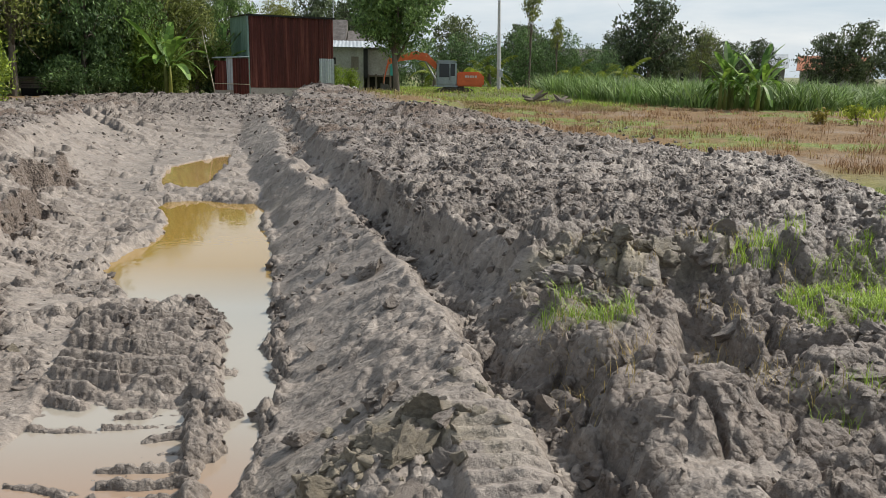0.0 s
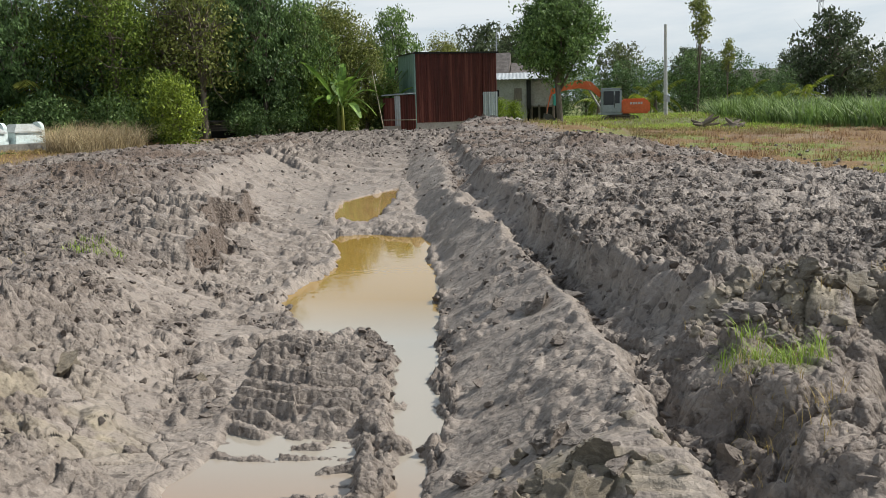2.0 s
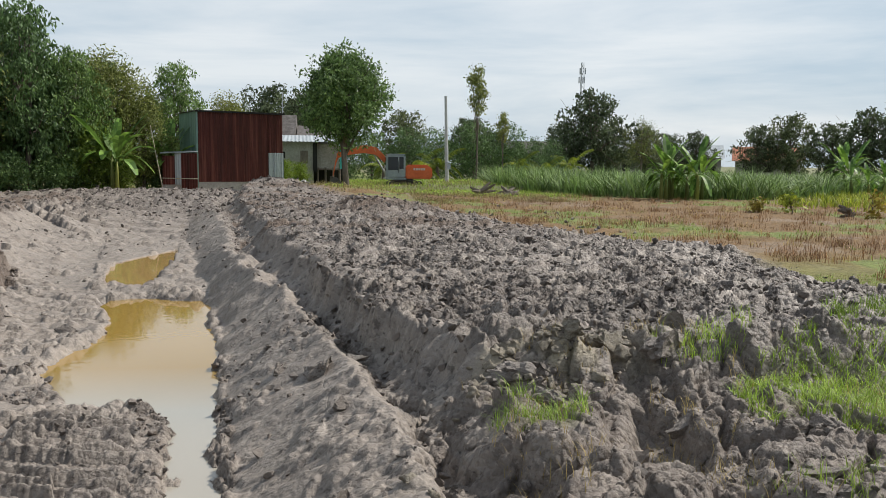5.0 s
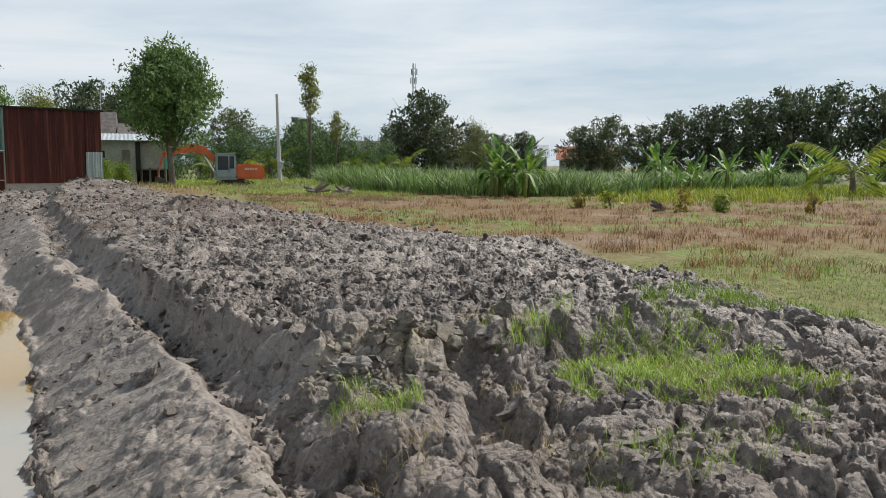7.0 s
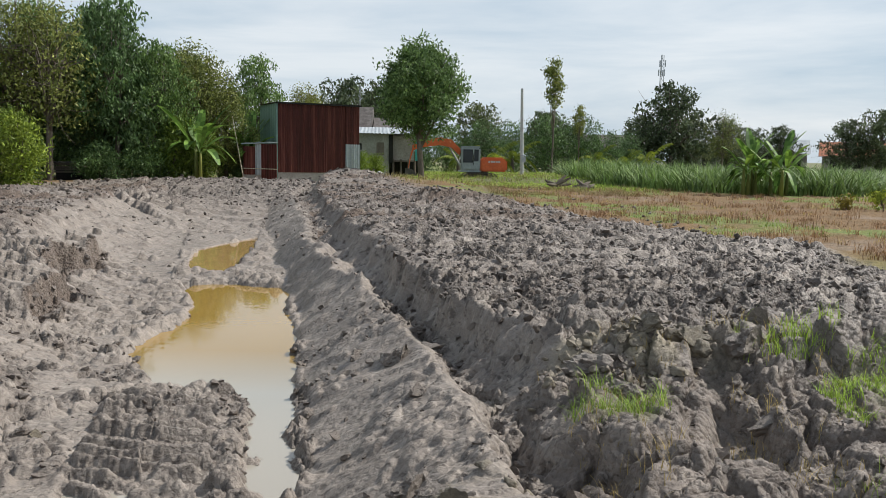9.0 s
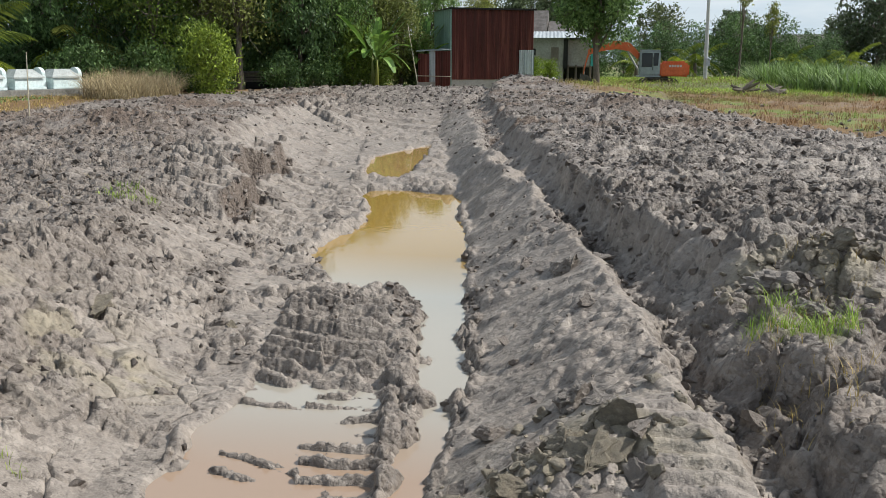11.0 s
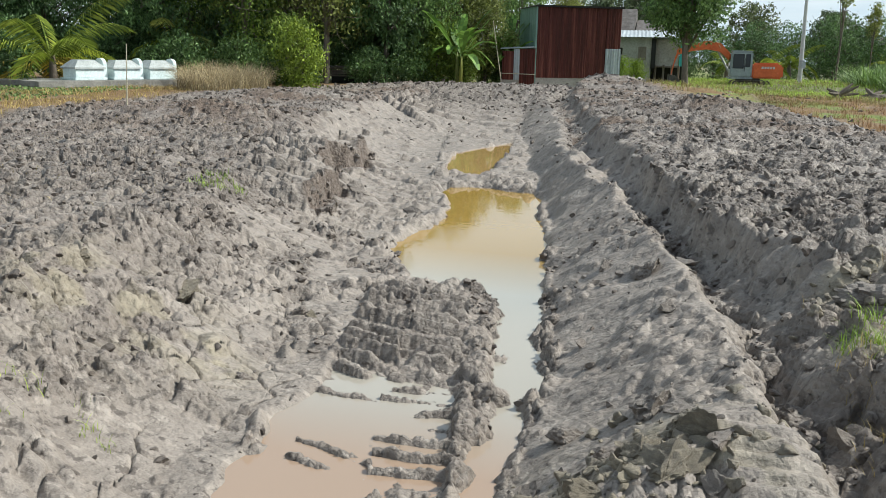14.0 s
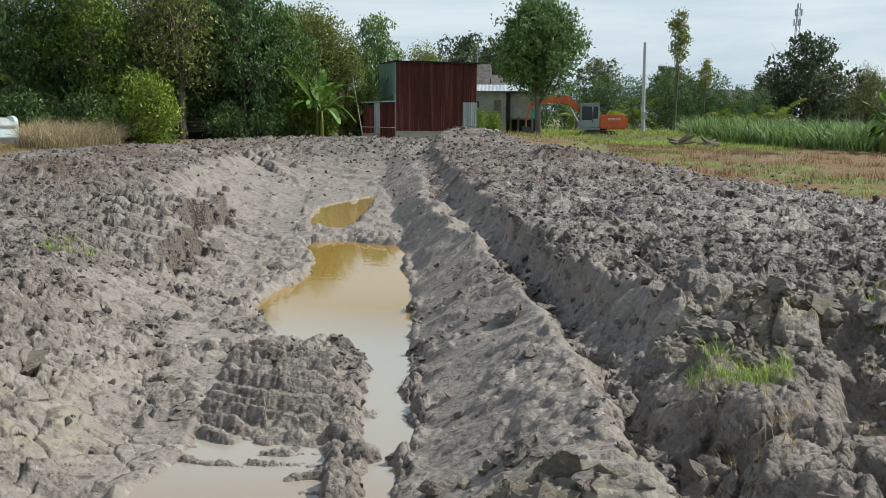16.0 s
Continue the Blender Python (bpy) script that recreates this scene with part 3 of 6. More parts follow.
    z = z + band * (0.125 * step(0.0, 0.10, bar) * (1 - step(0.30, 0.62, bar)) * worn * (1 - 0.35 * wet))
    # track bars trodden along the near right spoil
    bar2 = (y + 0.1 * x) / 0.15
    bar2 = bar2 - np.floor(bar2)
    z = z * (1 - 0.6 * trod) + 0.6 * trod * 0.04 + trod * 0.03 * step(0, 0.3, bar2) * (1 - step(0.55, 0.75, bar2))
    z = np.where((pool > 0.10) & (y < 18) & (band < 0.3) & (strip < 0.5), np.minimum(z, -0.83), z)
    near_far_pool = (y > 18.0) & (y < 28) & (xx > fl - 1.2) & (xx < fr + 0.3)
    z = np.where(near_far_pool, np.where(pool_far + 0.4 * rag > 0, np.minimum(z, -0.80), np.maximum(z, -0.715)), z)
    # open country beyond
    z = np.where(turf > 0.5, z + 0.03 * turf * (clods(x, y, 0.5, 150) - 0.3), z)
    z = z * (1 - step(70, 160, np.hypot(x, y)))

    ochre = heap(x, y, -0.15, 4.2, 0.6, 0.6, 1.0) + heap(x, y, 1.9, 7.2, 0.75, 0.4, 0.9) + heap(x, y, -5, 6, 1.0, 0.8, 0.6) + heap(x, y, -3.8, 6.0, 0.3, 0.25, 0.5)
    ochre = np.clip(ochre * step(0.42, 0.6, fbm(x * 3, y * 3, 3, 300)), 0, 1)
    topsoil = np.clip((x > gr) * (1 - step(6.2, 7.4, y)) * (1 - 0.8 * trench) * (1 - trod) * step(0.5, 1.1, x), 0, 1)
    brown = np.clip(step(0.40, 0.58, fbm(x * 0.5, y * 0.5, 3, 310)) * crumb_g * (0.12 + 0.88 * step(13, 24, y)) * (0.9 * left_top + (x > gr)), 0, 0.9)
    brown = np.maximum(brown, np.clip(heap(x, y, -13, 21, 2.6, 2.2, 1.0) + heap(x, y, 1.0, 27, 2.2, 1.8, 1.0), 0, 0.9) * crumb_g)
    brown = np.maximum(brown, 0.25 * topsoil * crumb_g)
    far_green = step(46, 52, y + 0.12 * (x - 10) + 6 * (fbm(x * 0.2, y * 0.2, 2, 330) - 0.5))
    green = np.clip(turf * (far_green + step(0.55, 0.68, fbm(x * 0.35, y * 0.35, 3, 320))), 0, 1) * (x > -6)
    green = np.maximum(green, step(56, 60, y) * 0.6)
    dry = np.clip(turf * (0.72 + 0.28 * step(0.28, 0.42, fbm(x * 0.6, y * 0.6, 4, 340))), 0, 1)
    green = np.maximum(green, 0.75 * turf * step(19, 12, y) * (x > 0))
    green = np.maximum(green, 0.7 * np.clip(near_turf * 1.6 - 0.45, 0, 1) * step(0.4, 0.55, fbm(x * 2.5, y * 2.5, 3, 345)))
    # how dark the crumbled clay is: freshly torn on the plateau, drier on the near banks
    speckled = 0.30 + 0.70 * step(0.41, 0.50, specks)
    crumb_g = np.where((x > sc2) & (y > 8.6), (1 - turf) * np.maximum(0.75 * crumb_g, speckled), crumb_g * (1 - 0.45 * step(9.5, 7.5, y)))
    crumb_g = crumb_g * (1 - 0.30 * left_top)
    crumb_g = np.maximum(crumb_g, 0.38 * band)
    crumb_g = np.maximum(crumb_g, wall)
    brown = np.maximum(brown, 0.5 * wall)
    return z, np.clip(crumb_g, 0, 1), ochre, brown, dry, green


def spread(low, high, lo_end, hi_end, fine, growth, back=None):
    """Grid lines: evenly fine between low and high, then wider and wider to both ends."""
    mid = list(np.arange(low, high, fine))
    right, left, s, p = [], [], fine, high
    while p < hi_end:
        right.append(p)
        s *= 1 + growth * (1 if p < 90 else 8)
        p += s
    s, p = fine, low - fine
    while p > lo_end:
        left.append(p)
        s *= 1 + (growth if back is None else back)
        p -= s
    return np.array(left[::-1] + mid + right)


def sheet(xs, ys, height):
    gx, gy = np.meshgrid(xs, ys)
    gx = gx * np.clip(0.5 + gy / 5, 0.6, 60)                  # wider cells where the ground lies further out
    got = height(gx.ravel(), gy.ravel())
    co = np.stack([gx.ravel(), gy.ravel(), got[0]], 1).astype(np.float32)
    nx, ny = len(xs), len(ys)
    q = (np.arange(ny - 1)[:, None] * nx + np.arange(nx - 1)[None, :]).ravel()
    faces = np.stack([q, q + 1, q + nx + 1, q + nx], 1).astype(np.int32)
    me = bpy.data.meshes.new("sheet")
    me.vertices.add(len(co))
    me.vertices.foreach_set("co", co.ravel())
    me.loops.add(faces.size)
    me.loops.foreach_set("vertex_index", faces.ravel())
    me.polygons.add(len(faces))
    me.polygons.foreach_set("loop_start", np.arange(0, faces.size, 4, dtype=np.int32))
    me.update(calc_edges=True)
    for name, values in zip(("crumb", "ochre", "brown", "dry", "green"), got[1:]):
        me.attributes.new(name, "FLOAT", "POINT").data.foreach_set("value", values.astype(np.float32))
    return me


XS = spread(-4.7, 4.7, -120, 120, 0.011, 0.06)
YS = spread(3.4, 6.0, -40, 2500, 0.02, 0.006, 0.09)
land = tagged(new("ground", sheet(XS, YS, ground)), "excavated wet grey clay with rough clods beside dry grassy field", "ground", kind="structure")
land.data.materials.append(M_GROUND)


def ground_z(x, y):
    return float(ground(np.array([float(x)]), np.array([float(y)]))[0][0])


# ---- helpers for meshes ----
def finish(bm, mat, name="mesh", smooth=False):
    me = bpy.data.meshes.new(name)
    bmesh.ops.recalc_face_normals(bm, faces=bm.faces)
    bm.to_mesh(me)
    bm.free()
    if smooth:
        me.polygons.foreach_set("use_smooth", np.ones(len(me.polygons), bool))
    me.materials.append(mat)
    return me


def part(name, bm, mat, parent, label="", smooth=False, at=None):
    me = bm if isinstance(bm, bpy.types.Mesh) else finish(bm, mat, name, smooth)
    ob = new(name, me)
    ob.parent = parent
    if at is not None:
        ob.matrix_basis = at
    return tagged(ob, label) if label else ob


def empty(name, m, label, category, group="", kind=""):
    ob = new(name)
    ob.matrix_basis = m
    return tagged(ob, label, category, group, kind)


def box(bm, x0, y0, z0, x1, y1, z1, bevel=0.0, turn=None):
    vs = bmesh.ops.create_cube(bm, size=1)["verts"]
    c = Vector(((x0 + x1) / 2, (y0 + y1) / 2, (z0 + z1) / 2))
    for v in vs:
        v.co = Vector((v.co.x * (x1 - x0), v.co.y * (y1 - y0), v.co.z * (z1 - z0))) + c
    if bevel:
        es = list({e for v in vs for e in v.link_edges})
        r = bmesh.ops.bevel(bm, geom=es, offset=bevel, segments=2, affect="EDGES", clamp_overlap=True)
        vs = list({v for f in r["faces"] for v in f.verts} | {v for v in vs if v.is_valid})
    if turn is not None:
        bmesh.ops.transform(bm, matrix=turn, verts=[v for v in vs if v.is_valid])
    return bm


def tube(bm, path, radii, sides=8, cap=True):
    """A tapered tube along points."""
    rings = []
    path = [Vector(q) for q in path]
    for i, q in enumerate(path):
        d = (path[min(i + 1, len(path) - 1)] - path[max(i - 1, 0)]).normalized()
        a = d.orthogonal().normalized()
        if abs(d.z) < 0.9:
            a = d.cross(Vector((0, 0, 1))).normalized()
        else:
            a = d.cross(Vector((0, 1, 0))).normalized()
        b = d.cross(a)
        rings.append([bm.verts.new(q + radii[i] * (math.cos(w) * a + math.sin(w) * b)) for w in (2 * math.pi * k / sides for k in range(sides))])
    for r, s in zip(rings, rings[1:]):
        for k in range(sides):
            bm.faces.new((r[k], r[(k + 1) % sides], s[(k + 1) % sides], s[k]))
    if cap:
        bm.faces.new(rings[0][::-1])
        bm.faces.new(rings[-1])
    return bm


def raw_mesh(name, verts, faces, mat, smooth=False):
    """A mesh from arrays of corners and of equal-sided faces."""
    verts, faces = np.asarray(verts, np.float32), np.asarray(faces, np.int32)
    me = bpy.data.meshes.new(name)
    me.vertices.add(len(verts))
    me.vertices.foreach_set("co", verts.ravel())
    me.loops.add(faces.size)
    me.loops.foreach_set("vertex_index", faces.ravel())
    me.polygons.add(len(faces))
    me.polygons.foreach_set("loop_start", np.arange(0, faces.size, faces.shape[1], dtype=np.int32))
    me.polygons.foreach_set("use_smooth", np.full(len(faces), smooth))
    me.update(calc_edges=True)
    me.materials.append(mat)
    return me


# ---- water standing in the ditch ----
def water(name, outline, z, mat, label, grow=0.5):
    bm = bmesh.new()
    x0, x1 = min(q[0] for q in outline) - grow, max(q[0] for q in outline) + grow
    y0, y1 = min(q[1] for q in outline) - grow, max(q[1] for q in outline) + grow
    vs = [bm.verts.new(c) for c in ((x0, y0, z), (x1, y0, z), (x1, y1, z), (x0, y1, z))]
    bm.faces.new(vs)
    return tagged(new(name, finish(bm, mat, name)), label, "water", kind="structure")


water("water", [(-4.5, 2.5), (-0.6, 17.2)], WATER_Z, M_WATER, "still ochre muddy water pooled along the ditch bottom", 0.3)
water("water", [(-6.6, 18.4), (-4.0, 27.5)], WATER_FAR_Z, M_WATER_FAR, "small upper pool of ochre muddy water", 0.2)

# ---- more materials ----
def rust_sheet(name, dark, light, streak):
    m = material(name, light, 0.62, 0.25, 0.3)
    v = texco(m, "Object", (3.2, 3.2, 0.16))
    a = noise_tex(m, v, 1.0, 4)
    f = noise_tex(m, texco(m, "Object", (1, 1, 1)), 5.0, 6)
    c = ramp(m, a, (0.32, dark), (0.52, light), (0.68, streak))
    c = mix(m, 0.3, c, ramp(m, f, (0.3, tuple(q * 0.6 for q in dark)), (0.7, light)))
    link(m, c, shader(m).inputs["Base Color"])
    return m


M_RUST = rust_sheet("rusted_red_sheet", (0.055, 0.018, 0.014), (0.105, 0.028, 0.021), (0.22, 0.075, 0.055))
M_TEAL = rust_sheet("teal_painted_sheet", (0.16, 0.26, 0.22), (0.24, 0.36, 0.31), (0.30, 0.42, 0.36))
M_ZINC = rust_sheet("grey_zinc_sheet", (0.28, 0.31, 0.33), (0.42, 0.46, 0.48), (0.52, 0.56, 0.58))
M_ROOF = rust_sheet("weathered_roof_sheet", (0.09, 0.078, 0.07), (0.155, 0.138, 0.127), (0.22, 0.205, 0.19))
M_CEMENT = varied("stained_cement", (0.30, 0.28, 0.25), (0.5, 0.48, 0.43), 1.3, 0.9, 0.01)
M_STAIN = varied("black-stained_concrete", (0.09, 0.09, 0.08), (0.3, 0.29, 0.26), 1.1, 0.9, 0.01)
M_WALL = varied("dirty_plaster", (0.22, 0.205, 0.185), (0.42, 0.40, 0.365), 0.9, 0.9, 0.01)
M_WOOD = varied("grey_weathered_wood", (0.10, 0.08, 0.065), (0.24, 0.2, 0.165), 2.0, 0.85, 0.01, stretch=(1, 1, 0.2))
M_DARK = varied("dark_opening", (0.012, 0.011, 0.01), (0.03, 0.028, 0.026), 2.0, 0.9)
M_TOMB = varied("pale_blue_limewash", (0.50, 0.60, 0.60), (0.72, 0.80, 0.79), 1.2, 0.85, 0.006)
M_TOMB_TOP = varied("weathered_tomb_cap", (0.26, 0.28, 0.27), (0.5, 0.53, 0.52), 1.6, 0.9, 0.008)
M_ORANGE = varied("faded_orange_paint", (0.50, 0.085, 0.022), (0.68, 0.15, 0.045), 1.0, 0.5, 0.002)
M_GREY_PAINT = varied("grey_cab_paint", (0.22, 0.25, 0.27), (0.34, 0.38, 0.40), 1.0, 0.5, 0.002)
M_TRACK = varied("muddy_track_steel", (0.05, 0.045, 0.04), (0.13, 0.115, 0.1), 3.0, 0.85, 0.01)
M_GLASS = material("cab_glass", (0.02, 0.025, 0.03), 0.12, 0, 0.35)
M_POLE = varied("grey_concrete_pole", (0.38, 0.38, 0.37), (0.55, 0.55, 0.53), 1.5, 0.9, 0.004)
M_STEEL = varied("galvanised_steel", (0.30, 0.32, 0.34), (0.45, 0.47, 0.49), 2.0, 0.5, 0.002, metal=0.5)
M_TILE = varied("orange_roof_tile", (0.35, 0.13, 0.07), (0.5, 0.2, 0.11), 0.8, 0.8)
M_WHITE = varied("white_plastic_sack", (0.4, 0.4, 0.39), (0.6, 0.6, 0.58), 3.0, 0.6)
M_CYAN = material("turquoise_cloth", (0.06, 0.38, 0.36), 0.8)
M_BAMBOO = varied("pale_bamboo", (0.36, 0.31, 0.22), (0.55, 0.5, 0.38), 3.0, 0.6)


# ---- sheds and houses ----
def corrugated(bm, x0, x1, z0, z1, y=0.0, pitch=0.17, depth=0.035, thick=0.012, seed=1):
    """An upright corrugated sheet in the xz plane with an uneven lower edge."""
    rnd = random.Random(seed)
    n = max(4, int((x1 - x0) / pitch) * 4)
    rows = []
    for back in (0.0, thick):
        low, high = [], []
        for i in range(n + 1):
            x = x0 + (x1 - x0) * i / n
            yy = y + depth * 0.5 * math.sin(2 * math.pi * (x - x0) / pitch) + back
            low.append(bm.verts.new((x, yy, z0)))
            high.append(bm.verts.new((x, yy, z1)))
        rows.append((low, high))
    for low, high in rows:
        for i in range(n):
            bm.faces.new((low[i], low[i + 1], high[i + 1], high[i]))
    (l0, h0), (l1, h1) = rows
    for i in range(n):
        bm.faces.new((h0[i], h0[i + 1], h1[i + 1], h1[i]))
        bm.faces.new((l0[i], l0[i + 1], l1[i + 1], l1[i]))
    return bm


def build_shed():
    s = empty("shed", pose(-9.97, 57.1, 0.0, 0, 0, 26.5), "tall rusty red corrugated iron shed on a cement plinth", "shed")
    w, d, h = 6.0, 4.1, 5.42
    part("plinth", box(bmesh.new(), -0.03, -0.05, -0.3, w + 0.03, d, 0.74, 0.02), M_CEMENT, s, "stained cement plinth")
    # front in separate sheets, overlapping
    edges = [0, 0.85, 1.7, 2.55, 3.4, 4.25, 4.98]
    for k, (a, b) in enumerate(zip(edges, edges[1:])):
        part("sheet", corrugated(bmesh.new(), a - 0.02, b + 0.04, 0.72, h - 0.02, -0.09 - 0.014 * (k % 2), seed=k), M_RUST, s)
    part("sheet", corrugated(bmesh.new(), 4.96, w, 2.68, h - 0.02, -0.125, seed=9), M_RUST, s)
    part("sheet", corrugated(bmesh.new(), 4.94, w + 0.05, 0.55, 2.72, -0.16, seed=10), M_ZINC, s, "bare grey zinc sheet patch")
    part("ledge", box(bmesh.new(), 3.75, -0.2, 0.62, 5.05, -0.08, 0.78, 0.01), M_CEMENT, s)
    # left, right and back walls
    for name, m4 in (("side_wall", pose(-0.02, d, 0, 0, 0, -90)), ("side_wall", pose(w, 0, 0, 0, 0, 90))):
        part(name, corrugated(bmesh.new(), 0, d, 0.70, h, 0, pitch=0.3), M_TEAL, s, "teal painted sheet wall", at=m4)
    part("back_wall", corrugated(bmesh.new(), 0, w, 0.7, h, 0), M_ROOF, s, at=pose(0, d, 0))
    part("corner_trim", box(bmesh.new(), -0.10, -0.16, 0.3, 0.02, -0.04, h, 0.01), M_TEAL, s)
    roof = corrugated(bmesh.new(), -0.18, w + 0.15, -0.25, d + 0.25, 0, pitch=0.2)
    part("roof", roof, M_ROOF, s, "dark rusty roof sheets", at=pose(0, 0, h + 0.05, -90, 0, 0))
    part("roof_edge", box(bmesh.new(), -0.16, -0.28, h - 0.05, w + 0.13, -0.20, h + 0.07, 0.01), M_DARK, s)
    # lean-to on the left
    l = empty("lean_to", pose(-12.05, 56.45, 0, 0, 0, 8), "low lean-to of rusty and grey sheets beside the shed", "shed")
    part("plinth", box(bmesh.new(), -0.1, 0, -0.3, 1.25, 1.8, 0.62, 0.02), M_CEMENT, l)
    part("sheet", corrugated(bmesh.new(), -0.05, 0.78, 0.55, 2.45, -0.06, seed=3), M_RUST, l)
    part("sheet", corrugated(bmesh.new(), 0.72, 1.12, 0.55, 2.6, -0.09, seed=4), M_ZINC, l, "bare grey zinc sheet")
    part("sheet", corrugated(bmesh.new(), 1.12, 2.15, 0.0, 2.62, -0.12, seed=5), M_RUST, l)
    part("rail", tube(bmesh.new(), [(-0.2, -0.17, 0.98), (2.2, -0.19, 0.93)], [0.03, 0.03], 6), M_BAMBOO, l)
    part("roof", box(bmesh.new(), -0.2, -0.25, 0, 2.2, 2.0, 0.04, 0.005), M_ZINC, l, "grey sheet roof", at=pose(0, 0, 2.6, 3, -3, 0))
    part("side_wall", corrugated(bmesh.new(), 0, 1.8, 0.55, 2.45, 0), M_RUST, l, at=pose(-0.05, 0, 0, 0, 0, 90))
    p = tagged(new("bamboo_pole", finish(tube(bmesh.new(), [(-11.9, 55.6, 0.0), (-12.7, 55.9, 4.4)], [0.035, 0.02], 6), M_BAMBOO)), "thin pale bamboo pole leaning on the lean-to", "pole")


build_shed()


def build_house():
    hs = empty("house", pose(-5.4, 65.5, 0.0, 0, 0, 3), "small plastered house with a zinc roof on posts", "house")
    part("wall", box(bmesh.new(), 0, 0, -0.3, 2.75, 5.5, 3.68, 0.02), M_WALL, hs, "dirty plaster wall")
    part("window", box(bmesh.new(), 1.75, -0.06, 2.0, 2.35, 0.05, 3.0, 0.02), M_WOOD, hs, "brown wooden shutter")
    part("window", box(bmesh.new(), 0.2, -0.06, 2.4, 0.6, 0.05, 2.9, 0.02), M_DARK, hs)
    part("wall", box(bmesh.new(), 3.0, 0.3, 1.55, 4.75, 5.5, 3.55, 0.02), M_WALL, hs)
    part("screen", box(bmesh.new(), 2.72, -0.1, 1.4, 3.05, 0.2, 3.6, 0.01), M_DARK, hs)
    for x in (3.1, 3.7, 4.3, 4.8):
        part("post", tube(bmesh.new(), [(x, 0.3, -0.3), (x, 0.3, 1.7)], [0.09, 0.08], 8), M_WOOD, hs)
    part("railing", box(bmesh.new(), 3.0, 0.1, 1.5, 4.8, 0.25, 1.62, 0.01), M_WOOD, hs)
    part("cloth", box(bmesh.new(), 4.8, 0.05, 1.6, 5.4, 0.12, 3.2, 0.01), M_CYAN, hs, "turquoise cloth hung under the eaves")
    # near-black panel behind the posts stands in for shade beneath the floor
    part("under_floor", box(bmesh.new(), 2.8, 2.5, -0.3, 5.2, 2.8, 1.6), M_DARK, hs)
    part("roof", corrugated(bmesh.new(), -0.3, 5.9, -0.6, 6.0, 0, pitch=0.3), M_ZINC, hs, "pale zinc roof", at=pose(0, 0, 3.75, -84, 0, 0))
    h2 = empty("house", pose(-6.6, 71.5, 0.0), "older house with a steep grey tiled roof", "house")
    part("wall", box(bmesh.new(), 0, 0, -0.3, 5.2, 5.0, 4.0, 0.02), M_WALL, h2)
    bm = bmesh.new()
    ridge = [(-0.4, 2.5, 6.2), (2.2, 2.5, 6.2), (-0.4, -0.6, 3.9), (2.2, -0.6, 3.9), (-0.4, 5.6, 3.9), (2.2, 5.6, 3.9)]
    v = [bm.verts.new(c) for c in ridge]
    bm.faces.new((v[2], v[3], v[1], v[0])); bm.faces.new((v[0], v[1], v[5], v[4])); bm.faces.new((v[2], v[0], v[4])); bm.faces.new((v[3], v[5], v[1]))
    part("roof", bm, M_ROOF, h2, "grey weathered roof")
    bm = bmesh.new()
    v = [bm.verts.new(c) for c in [(2.3, 2.5, 5.3), (5.6, 2.5, 5.3), (2.3, -0.6, 4.0), (5.9, -0.6, 4.0), (2.3, 5.6, 4.0), (5.9, 5.6, 4.0)]]
    bm.faces.new((v[2], v[3], v[1], v[0])); bm.faces.new((v[0], v[1], v[5], v[4])); bm.faces.new((v[2], v[0], v[4])); bm.faces.new((v[3], v[5], v[1]))
    part("roof", bm, M_ROOF, h2)
    part("antenna", tube(bmesh.new(), [(1.0, 2.5, 6.0), (1.0, 2.5, 8.2)], [0.04, 0.03], 6), M_STEEL, h2)
    bm = bmesh.new()
    bmesh.ops.create_icosphere(bm, subdivisions=3, radius=0.3)
    for q in bm.verts:
        q.co *= 1 + 0.25 * (noise.noise(q.co * 3) )
        q.co.z *= 1.15
    sack = tagged(new("sack", finish(bm, M_WHITE, smooth=True)), "white plastic sack standing in the grass", "sack")
    sack.matrix_basis = pose(-3.1, 60.5, 0.5)


build_house()


